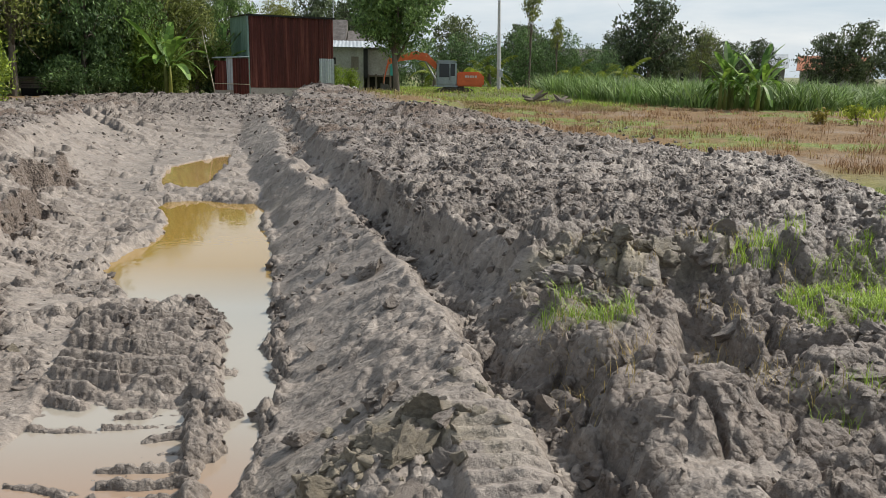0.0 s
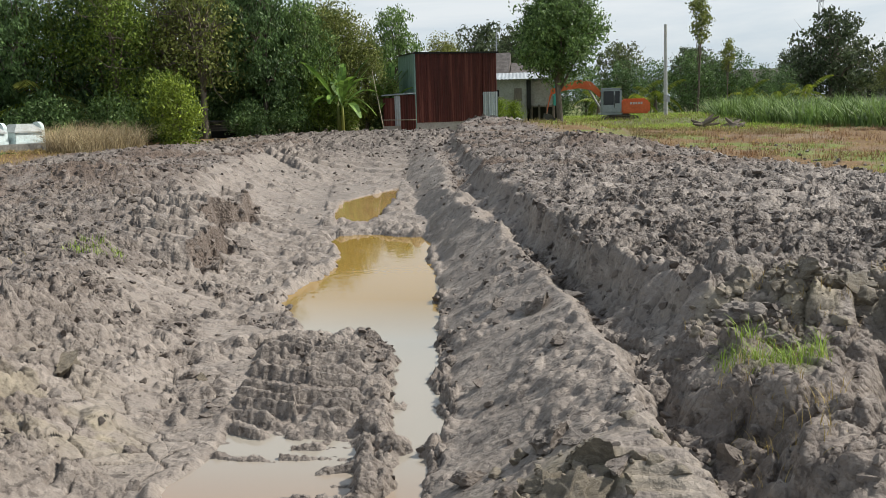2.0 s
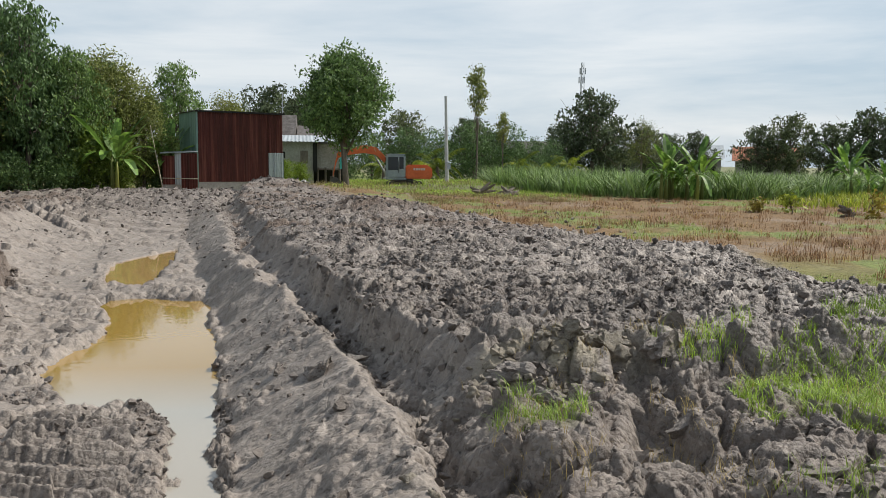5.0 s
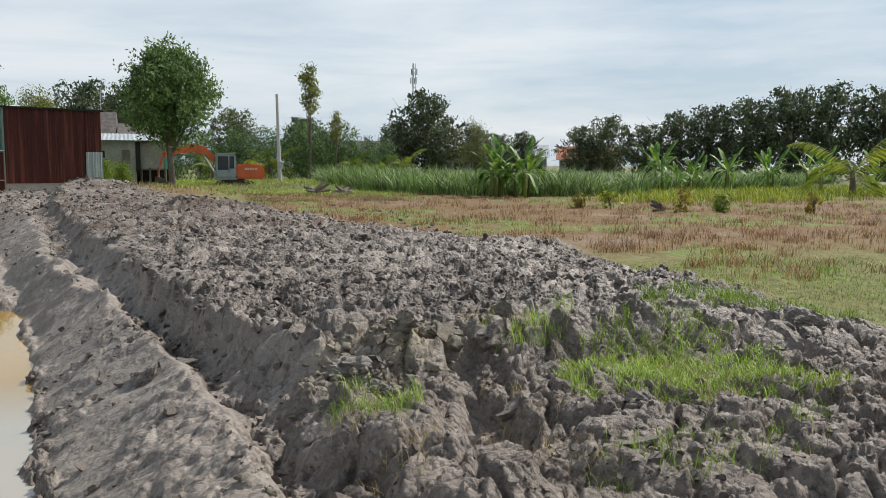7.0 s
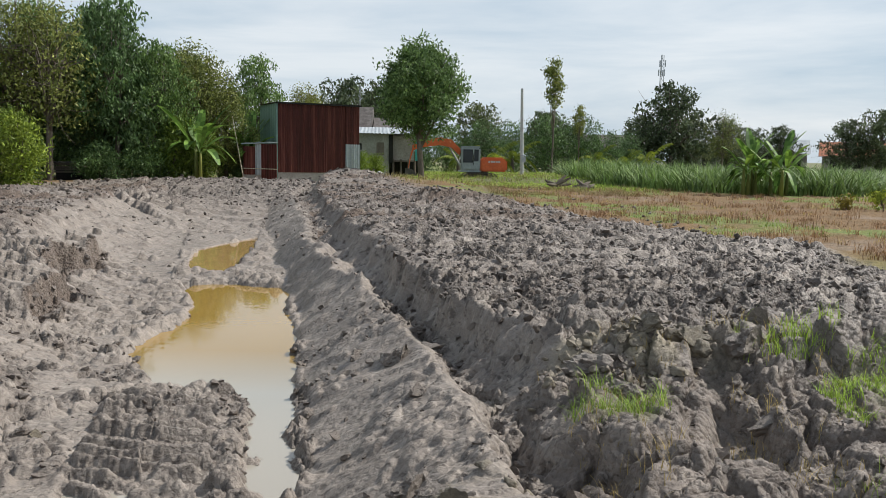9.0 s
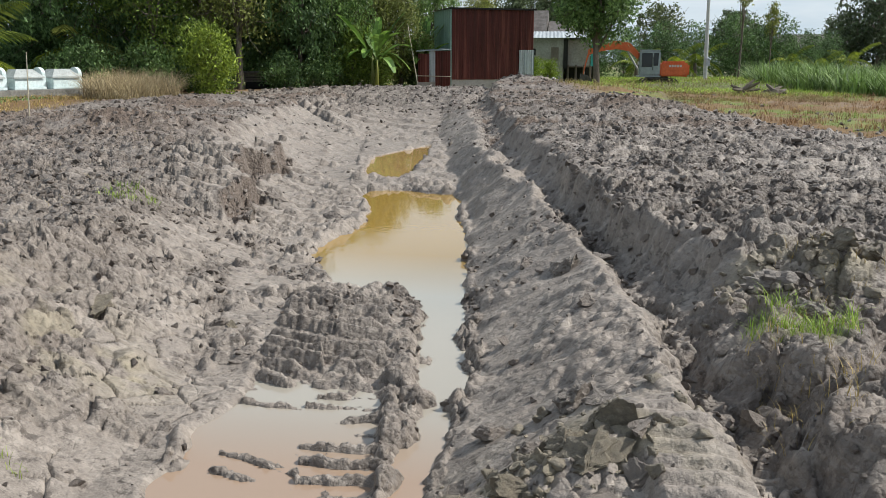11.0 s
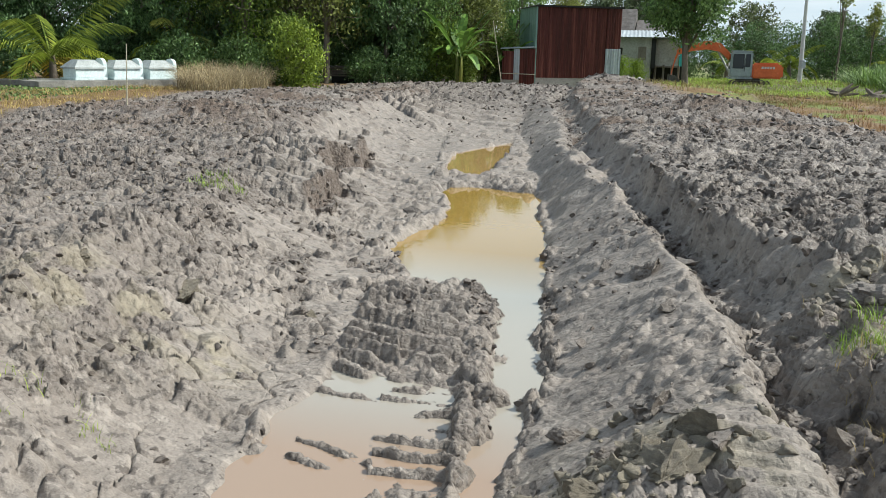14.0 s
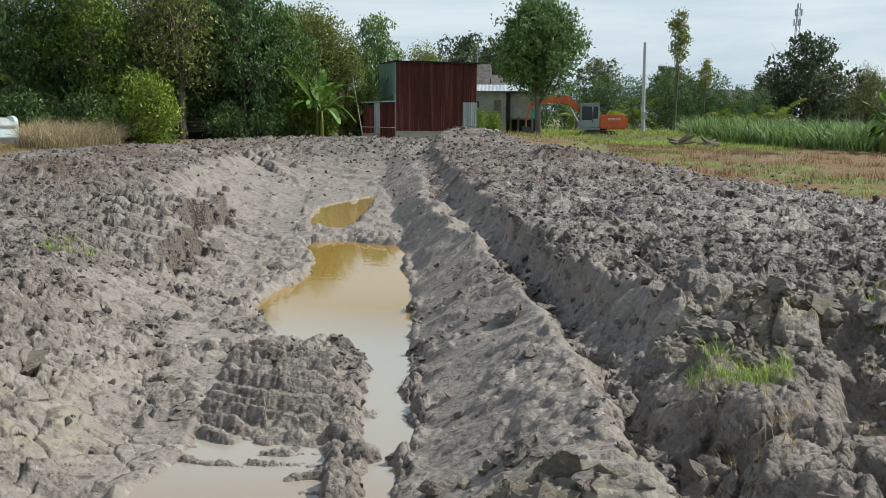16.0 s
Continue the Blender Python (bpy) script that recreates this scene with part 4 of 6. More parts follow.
# ---- the digger ----
def build_excavator():
    e = empty("excavator", pose(4.2, 64.2, 0.05, 0, 0, 4), "orange crawler excavator with a grey cab parked in grass", "excavator")
    for y in (-0.95, 0.95):
        bm = bmesh.new()
        n = 44
        length, r, w = 2.5, 0.34, 0.28
        ring = []
        for k in range(n):
            a = 2 * math.pi * k / n
            x = (length / 2 - r) * (1 if math.cos(a) > 0 else -1) + r * math.cos(a)
            ring.append((x, r + r * math.sin(a)))
        for k in range(n):                                     # shoes with raised bars
            x, z = ring[k]
            x2, z2 = ring[(k + 1) % n]
            ang = math.atan2(z2 - z, x2 - x)
            ln = math.hypot(x2 - x, z2 - z)
            box(bm, -ln * 0.46, -w, -0.03, ln * 0.46, w, 0.02, turn=Matrix.Translation(((x + x2) / 2, 0, (z + z2) / 2)) @ Matrix.Rotation(-ang, 4, "Y"))
        tr = part("track", bm, M_TRACK, e, "muddy steel crawler track", at=pose(0.15, y, 0))
        part("track_frame", box(bmesh.new(), -0.85, -0.16, 0.16, 0.85, 0.16, 0.54, 0.04), M_TRACK, tr)
        for x in (-0.85, -0.3, 0.3, 0.85):
            bm = bmesh.new()
            bmesh.ops.create_cone(bm, cap_ends=True, segments=16, radius1=0.26, radius2=0.26, depth=0.2)
            part("wheel", bm, M_TRACK, tr, at=pose(x, 0, 0.34, 90, 0, 0))
    part("turntable", box(bmesh.new(), -0.7, -0.6, 0.5, 0.8, 0.6, 0.85, 0.05), M_TRACK, e)
    body = part("body", box(bmesh.new(), 0.15, -1.05, 0.85, 2.05, 1.05, 1.82, 0.09), M_ORANGE, e, "faded orange engine housing")
    part("counterweight", box(bmesh.new(), 1.72, -1.07, 0.82, 2.22, 1.07, 1.78, 0.14), M_ORANGE, e)
    part("hood", box(bmesh.new(), 0.5, -0.9, 1.8, 1.9, 0.9, 1.92, 0.04), M_ORANGE, body)
    part("floor_plate", box(bmesh.new(), -1.35, -1.05, 0.78, 0.2, 1.05, 0.9, 0.02), M_GREY_PAINT, e)
    for k in range(5):
        part("marking", box(bmesh.new(), 0.75 + k * 0.19, -1.065, 1.5, 0.88 + k * 0.19, -1.052, 1.66), M_WHITE, body)
    cab = part("cab", box(bmesh.new(), -1.35, -1.05, 0.88, 0.14, -0.05, 2.66, 0.1), M_GREY_PAINT, e, "grey painted driver's cab")
    part("cab_roof", box(bmesh.new(), -1.3, -1.0, 2.63, 0.12, -0.08, 2.74, 0.04), M_GREY_PAINT, cab)
    part("window", box(bmesh.new(), -1.2, -1.075, 1.5, -0.45, -1.045, 2.5, 0.02), M_GLASS, cab, "dark cab glass")
    part("window", box(bmesh.new(), -0.35, -1.075, 1.6, -0.02, -1.045, 2.5, 0.02), M_GLASS, cab, "dark cab glass")
    part("windscreen", box(bmesh.new(), -1.375, -0.95, 1.45, -1.34, -0.15, 2.5, 0.02), M_GLASS, cab, "dark cab glass")
    part("handrail", tube(bmesh.new(), [(-0.4, -1.1, 1.3), (-0.4, -1.1, 2.2)], [0.02, 0.02], 6), M_DARK, cab)

    def beam(pts, half, deep):
        bm = bmesh.new()
        loops = []
        for (x, z), dd in zip(pts, deep):
            loops.append([bm.verts.new((x, s * half, z + t * dd)) for s, t in ((-1, -1), (1, -1), (1, 1), (-1, 1))])
        for a, b in zip(loops, loops[1:]):
            for k in range(4):
                bm.faces.new((a[k], a[(k + 1) % 4], b[(k + 1) % 4], b[k]))
        bm.faces.new(loops[0][::-1]); bm.faces.new(loops[-1])
        return bm
    boom = part("boom", beam([(-0.5, 1.3), (-1.3, 2.3), (-2.0, 2.95), (-2.9, 3.1), (-4.0, 2.9), (-5.0, 2.55)], 0.2, [0.25, 0.27, 0.3, 0.3, 0.25, 0.18]), M_ORANGE, e, at=pose(0, 0.35, 0))
    part("ram", tube(bmesh.new(), [(-1.2, 0.2, 1.2), (-2.2, 0.2, 2.8)], [0.08, 0.06], 10), M_STEEL, boom)
    stick = part("stick", beam([(-4.85, 2.75), (-5.1, 2.0), (-5.3, 1.0)], 0.15, [0.2, 0.2, 0.12]), M_ORANGE, e, at=pose(0, 0.35, 0))
    bm = bmesh.new()
    prof = [(-5.5, 1.0), (-5.0, 0.9), (-4.6, 0.5), (-4.7, 0.12), (-5.2, 0.1), (-5.55, 0.4)]
    a = [bm.verts.new((x, -0.45, z)) for x, z in prof]
    b = [bm.verts.new((x, 0.45, z)) for x, z in prof]
    bm.faces.new(a); bm.faces.new(b[::-1])
    for k in range(len(prof)):
        bm.faces.new((a[k], a[(k + 1) % len(prof)], b[(k + 1) % len(prof)], b[k]))
    part("bucket", bm, M_TRACK, e, at=pose(0, 0.35, 0))


build_excavator()


# ---- tombs on their platform ----
def build_tombs():
    along = math.degrees(math.atan2(39.6 - 32.8, -26.4 + 29.3))
    pl = empty("tomb_platform", pose(-29.3, 32.8, 0, 0, 0, along), "stained concrete platform carrying three tombs", "platform")
    part("slab", box(bmesh.new(), 0, 0, -0.2, 10.6, 4.6, 0.52, 0.03), M_STAIN, pl)
    first = None
    for k, x in enumerate((2.2, 4.25, 6.3)):
        m4 = pl.matrix_basis @ pose(x + 0.9, 1.6, 0.52, 0, 0, 0)
        if first is None:
            t = first = empty("tomb", m4, "pale blue limewashed tomb with a grey hipped cap", "tomb", "tombs on the platform")
            t.scale = (0.85, 1.0, 1.12)
            part("base", box(bmesh.new(), -1.0, -0.78, 0, 1.0, 0.78, 0.12, 0.02), M_TOMB, t)
            part("chest", box(bmesh.new(), -0.88, -0.66, 0.12, 0.88, 0.66, 0.50, 0.02), M_TOMB, t)
            bm = bmesh.new()
            rim = [(-0.96, -0.74, 0.50), (0.96, -0.74, 0.50), (0.96, 0.74, 0.50), (-0.96, 0.74, 0.50)]
            rim2 = [(x_, y_, 0.57) for x_, y_, z_ in rim]
            top = [(-0.5, -0.34, 0.90), (0.5, -0.34, 0.90), (0.5, 0.34, 0.90), (-0.5, 0.34, 0.90)]
            L = [[bm.verts.new(c) for c in q] for q in (rim, rim2, top)]
            for a, b in zip(L, L[1:]):
                for i in range(4):
                    bm.faces.new((a[i], a[(i + 1) % 4], b[(i + 1) % 4], b[i]))
            bm.faces.new(L[0][::-1]); bm.faces.new(L[2])
            part("cap", bm, M_TOMB_TOP, t, "weathered grey hipped cap")
            bm = bmesh.new()
            prof = [(0.42, 0.05), (-0.42, 0.05)] + [(-0.42 * math.cos(a), 0.70 + 0.28 * math.sin(a)) for a in np.linspace(0, math.pi, 13)]
            f = [bm.verts.new((1.02, y_, z_)) for y_, z_ in prof]
            g = [bm.verts.new((1.24, y_, z_)) for y_, z_ in prof]
            bm.faces.new(f); bm.faces.new(g[::-1])
            for i in range(len(prof)):
                bm.faces.new((f[i], f[(i + 1) % len(prof)], g[(i + 1) % len(prof)], g[i]))
            part("headstone", bm, M_TOMB, t, "rounded pale blue headstone")
        else:
            copy_thing(first, m4)
    st = tagged(new("stake", finish(tube(bmesh.new(), [(-15.6, 20.85, 0.1), (-15.57, 20.9, 1.2), (-15.52, 20.92, 2.2)], [0.022, 0.018, 0.012], 6), M_BAMBOO)), "thin pale wooden stake stuck in the spoil", "stake")


build_tombs()

# ---- poles and mast ----
pole = empty("utility_pole", pose(8.35, 69.5, 0, 0, -1.2, 0), "grey concrete utility pole with a small meter box", "utility pole")
part("shaft", tube(bmesh.new(), [(0, 0, -0.5), (0, 0, 3), (0, 0, 7.7)], [0.17, 0.15, 0.11], 12), M_POLE, pole)
part("meter_box", box(bmesh.new(), -0.02, -0.3, 1.6, 0.3, -0.12, 2.05, 0.02), M_STEEL, pole)
part("bracket", box(bmesh.new(), -0.15, -0.24, 2.1, 0.25, -0.14, 2.2, 0.01), M_STEEL, pole)
mast = empty("mast", pose(82.3, 288.5, 0), "far steel lattice telecom mast with antennas", "mast")
for k in range(3):
    a = 2 * math.pi * k / 3
    part("leg", tube(bmesh.new(), [(1.6 * math.cos(a), 1.6 * math.sin(a), 0), (0.5 * math.cos(a), 0.5 * math.sin(a), 38)], [0.16, 0.12], 6), M_STEEL, mast)
for k in range(16):
    z0, z1 = 1 + k * 2.3, 1 + (k + 1) * 2.3
    r0, r1 = 1.6 - 1.1 * z0 / 38, 1.6 - 1.1 * z1 / 38
    a, b = 2 * math.pi * (k % 3) / 3, 2 * math.pi * ((k + 1) % 3) / 3
    part("brace", tube(bmesh.new(), [(r0 * math.cos(a), r0 * math.sin(a), z0), (r1 * math.cos(b), r1 * math.sin(b), z1)], [0.09, 0.09], 5), M_STEEL, mast)
for k in range(6):
    a = 2 * math.pi * k / 6
    part("antenna", box(bmesh.new(), -0.18, -0.18, 0, 0.18, 0.18, 2.2, 0.05), M_STEEL, mast, at=pose(1.1 * math.cos(a), 1.1 * math.sin(a), 34 - 3.2 * (k % 2)))

# ---- plants ----
def unit(v):
    return v / np.maximum(1e-6, np.linalg.norm(v, axis=1, keepdims=True))


def leaf_cloud(name, centres, size, mat, rng, droop=0.5, slim=0.42):
    """One small folded leaf at each place."""
    n = len(centres)
    d = rng.normal(size=(n, 3))
    d[:, 2] -= droop
    d = unit(d)
    s = unit(np.cross(d, rng.normal(size=(n, 3))))
    ln = size * rng.uniform(0.6, 1.35, (n, 1))
    up = np.cross(d, s)
    a = centres - d * ln * 0.5
    b = centres + s * ln * slim * 0.5 + up * ln * 0.05
    c = centres + d * ln * 0.5 - up * ln * 0.08
    e = centres - s * ln * slim * 0.5 + up * ln * 0.05
    verts = np.stack([a, b, c, e], 1).reshape(-1, 3)
    return raw_mesh(name, verts, np.arange(4 * n).reshape(-1, 4), mat)


def crown_points(blobs, n, rng, hollow=0.45, tuft=0.24, per=22):
    """Places for leaves: tufts that sit mostly near the skin of some blobs."""
    vol = np.array([b[3] * b[4] * b[5] for b in blobs]) ** 0.75
    k = max(1, n // per)
    which = rng.choice(len(blobs), k, p=vol / vol.sum())
    b = np.array(blobs)[which]
    dirs = unit(rng.normal(size=(k, 3)))
    rad = hollow + (1.08 - hollow) * rng.random((k, 1)) ** 0.6
    rad = rad * (0.86 + 0.28 * rng.random((k, 1)))
    tufts = b[:, :3] + dirs * rad * b[:, 3:]
    pts = np.repeat(tufts, per, 0) + rng.normal(size=(k * per, 3)) * tuft
    return pts


def limbs(height, r, blobs, rng, bare=0):
    bm = bmesh.new()
    fork = height * 0.32
    sway = rng.normal(size=2) * 0.12
    top = Vector((sway[0] * 2, sway[1] * 2, height * 0.8))
    tube(bm, [(0, 0, -0.3), (0.02, 0, 0.25), (sway[0], sway[1], fork), (sway[0] * 1.6, sway[1] * 1.6, height * 0.58), top], [r * 1.5, r * 1.1, r * 0.85, r * 0.5, r * 0.15], 9)
    for k, b in enumerate(blobs):
        z0 = min(fork * (0.8 + 0.12 * (k % 6)), height * 0.55)
        c = Vector(b[:3])
        mid = Vector((c.x * 0.5, c.y * 0.5, (z0 + c.z) / 2 + 0.2))
        tube(bm, [(sway[0] * 0.8, sway[1] * 0.8, z0), mid, c], [r * 0.5, r * 0.33, r * 0.1], 6)
        for _ in range(3 + bare):
            e = c + Vector(rng.normal(size=3) * np.array(b[3:]) * 0.75)
            tube(bm, [mid.lerp(c, 0.5 + 0.4 * rng.random()), mid.lerp(e, 0.7) + Vector(rng.normal(size=3) * 0.12), e], [r * 0.17, r * 0.1, r * 0.03], 5, cap=False)
    return bm


def tree(height, width, leaves, size, mat, label, seed, low=0.12, lump=7, trunk=0.16, bare=0, droop=0.8, category="tree", name="tree", tuft=0.25, hollow=0.45):
    """A tree at the origin: trunk with limbs, and a crown of uneven lobes."""
    rng = np.random.default_rng(seed)
    blobs = []
    zlow, zmid = height * low, height * (0.5 + low * 0.5)
    blobs.append((0, 0, zmid, width * 0.30, width * 0.30, (height - zlow) * 0.42))
    for k in range(lump):
        f = (k + 0.5) / lump
        z = zlow + (height - zlow) * (0.12 + 0.76 * f)
        reach = width * 0.5 * math.sin(math.pi * (0.18 + 0.74 * f)) ** 0.8
        a = 2.4 * k + rng.uniform(-0.4, 0.4)
        rr = width * rng.uniform(0.17, 0.27)
        blobs.append((max(0, reach - rr) * math.cos(a), max(0, reach - rr) * math.sin(a), z, rr, rr, rr * rng.uniform(0.75, 1.0)))
    t = empty(name, Matrix(), label, category)
    part("trunk", limbs(height, trunk, blobs, rng, bare), M_BARK, t, smooth=True)
    part("crown", leaf_cloud("crown", crown_points(blobs, leaves, rng, hollow, tuft), size, mat, rng, droop), mat, t)
    return t


def plant_at(t, x, y, turn=0, scale=1.0, z=None):
    t.matrix_basis = pose(x, y, 0 if z is None else z, 0, 0, turn)
    t.scale = (scale, scale, scale)
    return t


def copy_at(t, x, y, turn, scale=1.0):
    c = copy_thing(t, pose(x, y, 0, 0, 0, turn))
    c.scale = (scale, scale, scale)
    return c


# the mango beside the shed
mango = tree(9.4, 6.7, 23000, 0.25, M_LEAF, "round-crowned mango tree with dense dark green leaves", 5, low=0.36, lump=13, trunk=0.2, hollow=0.25, tuft=0.2)
plant_at(mango, -0.05, 54.0, 40)

# the grove along the left side
dark_tree = plant_at(tree(11.0, 6.4, 11000, 0.27, M_LEAF, "tall dense dark green fruit tree in the grove", 11, low=0.06, lump=14, tuft=0.2, droop=1.6), -27.5, 47.5, 0)
olive_tree = plant_at(tree(9.0, 5.6, 11500, 0.21, M_LEAF_OLIVE, "olive green fruit tree with yellowing leaves", 12, low=0.05, lump=11), -15.3, 56.5, 30, 1.04)
light_tree = plant_at(tree(11.5, 5.5, 8000, 0.22, M_LEAF_LIGHT, "slender tree with bright young green leaves", 13, low=0.12, lump=10, bare=2, tuft=0.45), -25.6, 46.0, 0)
thin_tree = plant_at(tree(11.0, 6.5, 3800, 0.26, M_LEAF_OLIVE, "half-bare tree with thin olive leaves and grey branches", 14, low=0.3, lump=10, trunk=0.2, bare=6, tuft=0.5), -21.6, 48.5, 0)
for x, y, turn, s in ((-19.0, 52.0, 60, 1.1), (-16.9, 53.6, 150, 0.86), (-24.0, 52.5, 210, 1.08), (-31.0, 45.0, 75, 1.0), (-38.0, 43.5, 300, 1.0),
                      (-39.0, 35.0, 20, 1.05), (-43.0, 31.0, 140, 1.0), (-22.0, 58.0, 280, 1.15), (-29.5, 53.0, 190, 1.1), (-35.5, 48.0, 10, 1.1),
                      (-15.1, 76.5, 33, 1.04), (-18.6, 66.0, 100, 0.95), (-41.0, 43.0, 250, 1.1), (-47.0, 37.0, 60, 1.1), (-25.5, 63.0, 320, 1.1)):
    copy_at(dark_tree, x, y, turn, s)
for x, y, turn, s in ((-13.6, 57.6, 200, 0.80), (-11.0, 79.0, 80, 0.95), (-17.8, 58.5, 310, 1.05), (-20.5, 54.5, 20, 0.9)):
    copy_at(olive_tree, x, y, turn, s)
copy_at(light_tree, -29.4, 46.0, 130, 0.9)
copy_at(thin_tree, -23.6, 49.0, 190, 1.02)

# bushes under the grove
bush = plant_at(tree(4.0, 2.7, 3200, 0.22, M_LEAF_LIGHT, "bright green bush at the edge of the grove", 21, low=0.0, lump=11, tuft=0.3, hollow=0.2, trunk=0.06, category="bush", name="bush"), -20.2, 42.0, 0)
dark_bush = plant_at(tree(3.0, 4.2, 3600, 0.24, M_LEAF, "low dark green undergrowth bush beneath the trees", 22, low=0.0, lump=8, trunk=0.06, category="bush", name="bush"), -25.5, 44.8, 0)
for x, y, turn, s in ((-21.4, 43.5, 70, 1.1), (-15.6, 53.0, 140, 1.15), (-3.5, 62.5, 30, 0.55), (-4.6, 61.5, 200, 0.6), (-14.2, 53.4, 260, 0.95)):
    copy_at(bush, x, y, turn, s)
for x, y, turn, s in ((-28.5, 43.0, 30, 1.0), (-33.5, 42.0, 80, 1.1), (-22.8, 46.8, 120, 0.9), (-19.3, 50.0, 200, 0.8), (-17.2, 51.8, 250, 0.8), (-35.0, 36.0, 300, 1.2),
                      (-39.0, 31.5, 10, 1.2), (-42.0, 27.5, 70, 1.1), (-12.9, 58.4, 20, 0.8), (-24.8, 49.5, 100, 1.2), (-20.0, 60.0, 40, 1.7), (-24.5, 60.0, 140, 1.8), (-29.0, 57.5, 220, 1.8), (-33.5, 54.0, 300, 1.8), (-38.0, 50.0, 20, 1.8), (-43.0, 46.0, 100, 1.9), (-48.0, 40.0, 180, 1.9), (-16.0, 62.0, 200, 1.6), (-52.0, 33.0, 30, 1.9), (-33.0, 45.0, 170, 1.3), (-38.0, 39.0, 210, 1.3)):
    copy_at(dark_bush, x, y, turn, s)


# hedge, thin trees and woods on the right, far off
hedge = plant_at(tree(5.2, 6.0, 5500, 0.24, M_LEAF, "dense green hedge tree behind the field", 31, low=0.0, lump=9, trunk=0.1), 6.2, 86.0, 0)
for x, y, turn, s in ((9.5, 88, 40, 1.0), (13.0, 85, 100, 1.12), (16.6, 86, 200, 1.08), (19.6, 88, 260, 0.85), (2.5, 88, 300, 0.9), (22.8, 92, 320, 0.85), (-0.5, 86, 20, 0.9)):
    copy_at(hedge, x, y, turn, s)
far_tree = plant_at(tree(8.0, 8.0, 5200, 0.38, M_LEAF_FAR, "distant broad-crowned tree beyond the fields", 32, low=0.08, lump=13, trunk=0.2, tuft=0.24, hollow=0.3), 30.0, 100.5, 0, 1.40)
for x, y, turn, s in ((33.5, 104, 90, 1.0), (27.5, 104, 200, 0.95), (40.5, 110, 20, 0.9), (47.0, 118, 280, 0.85), (58.5, 104.5, 60, 1.12), (55.5, 107, 170, 0.95),
                      (64, 96.5, 10, 1.15), (67.5, 93.5, 120, 1.25), (71, 90.5, 210, 1.35), (75, 88, 300, 1.5), (79, 85, 45, 1.55), (83, 80, 80, 1.5), (88, 72, 150, 1.5), (61.5, 100, 240, 0.95),
                      (-10, 109.5, 100, 1.5), (-7.5, 112, 200, 1.2), (-4.5, 100, 140, 1.36), (21, 140, 70, 1.2), (26, 145, 140, 1.0), (7.5, 112, 250, 1.15), (18.0, 122, 300, 1.1), (52, 120, 30, 0.9), (94, 66, 210, 1.6), (98, 56, 20, 1.5)):
    copy_at(far_tree, x, y, turn, s)
copy_at(thin_tree, 35.8, 98.5, 50, 0.72)
spindly = plant_at(tree(11.6, 2.3, 1500, 0.30, M_LEAF_OLIVE, "tall spindly young tree with sparse tiers of leaves", 33, low=0.55, lump=6, trunk=0.09, tuft=0.25), 12.3, 79.0, 0)
copy_at(spindly, 14.9, 79.2, 120, 0.62)


def frond(rng, length, rise, droop, leaflets, leaf_len, wide):
    """One feathered palm frond from the origin along +x: rachis and leaflets, as quads."""
    t = np.linspace(0, 1, leaflets)
    px = length * t * (1 - 0.12 * t)
    pz = rise * length * t - droop * length * t * t
    quads = []
    for side in (-1, 1):
        for i in range(2, leaflets):
            p = np.array([px[i], 0, pz[i]])
            ln = leaf_len * math.sin(math.pi * (0.12 + 0.82 * t[i])) ** 0.7 * rng.uniform(0.85, 1.1)
            d = np.array([0.55, side * 0.75, -0.28 - 0.25 * rng.random()])
            d /= np.linalg.norm(d)
            w = np.array([wide, 0, wide * 0.3])
            quads.append((p - w * 0.4, p + w * 0.4, p + d * ln * 0.6 + w * 0.4 + np.array([0, 0, 0.02]), p + d * ln + np.array([0, 0, -0.12 * ln])))
    for i in range(leaflets - 1):
        a, b = np.array([px[i], 0, pz[i]]), np.array([px[i + 1], 0, pz[i + 1]])
        s = np.array([0, 0.035 * (1 - t[i]) + 0.008, 0])
        quads.append((a - s, a + s, b + s * 0.8, b - s * 0.8))
    v = np.array(quads).reshape(-1, 3)
    return v


def palm(x, y, z, stem, fronds, length, seed, label, mats, flat=0.0):
    rng = np.random.default_rng(seed)
    p = empty("palm", pose(x, y, z), label, "palm tree")
    part("trunk", tube(bmesh.new(), [(0, 0, -0.5), (0.05, 0, stem * 0.5), (0, 0.05, stem + 0.2)], [0.26, 0.2, 0.14], 10), M_BARK, p, smooth=True)
    for k in range(fronds):
        f = k / max(1, fronds - 1)
        v = frond(rng, length * rng.uniform(0.85, 1.1), 1.35 - 1.25 * f, 0.75 + 0.25 * f, 34, length * 0.24, 0.045)
        me = raw_mesh("frond", v, np.arange(len(v)).reshape(-1, 4), mats[0] if f < 0.75 else mats[1])
        part("frond", me, mats[0], p, "yellowing lower frond" if f >= 0.75 else "", at=pose(0, 0, stem, 0, 0, 137.5 * k + rng.uniform(-12, 12)))
    return p


palm(-32.6, 37.6, 0.0, 1.5, 17, 5.0, 41, "young coconut palm with yellow-green arching fronds", (M_FROND, M_FROND_OLD))
palm(-30.0, 45.5, 0.0, 2.6, 10, 4.2, 42, "shaded coconut palm with long drooping fronds", (M_LEAF_OLIVE, M_FROND))
palm(-36.5, 33.5, 0.0, 3.0, 10, 4.0, 43, "shaded coconut palm with long drooping fronds", (M_LEAF, M_LEAF_OLIVE))
for k, (x, y, s) in enumerate(((6.5, 83, 3.6), (9.0, 83.5, 3.0), (17.5, 84, 2.4), (20.5, 86, 3.0), (3.5, 82, 2.6), (24.5, 90, 2.8))):
    palm(x, y, 0, 1.4 + 0.3 * (k % 3), 9, s, 50 + k, "bushy nipa palm among the far hedge", (M_FROND, M_FROND))
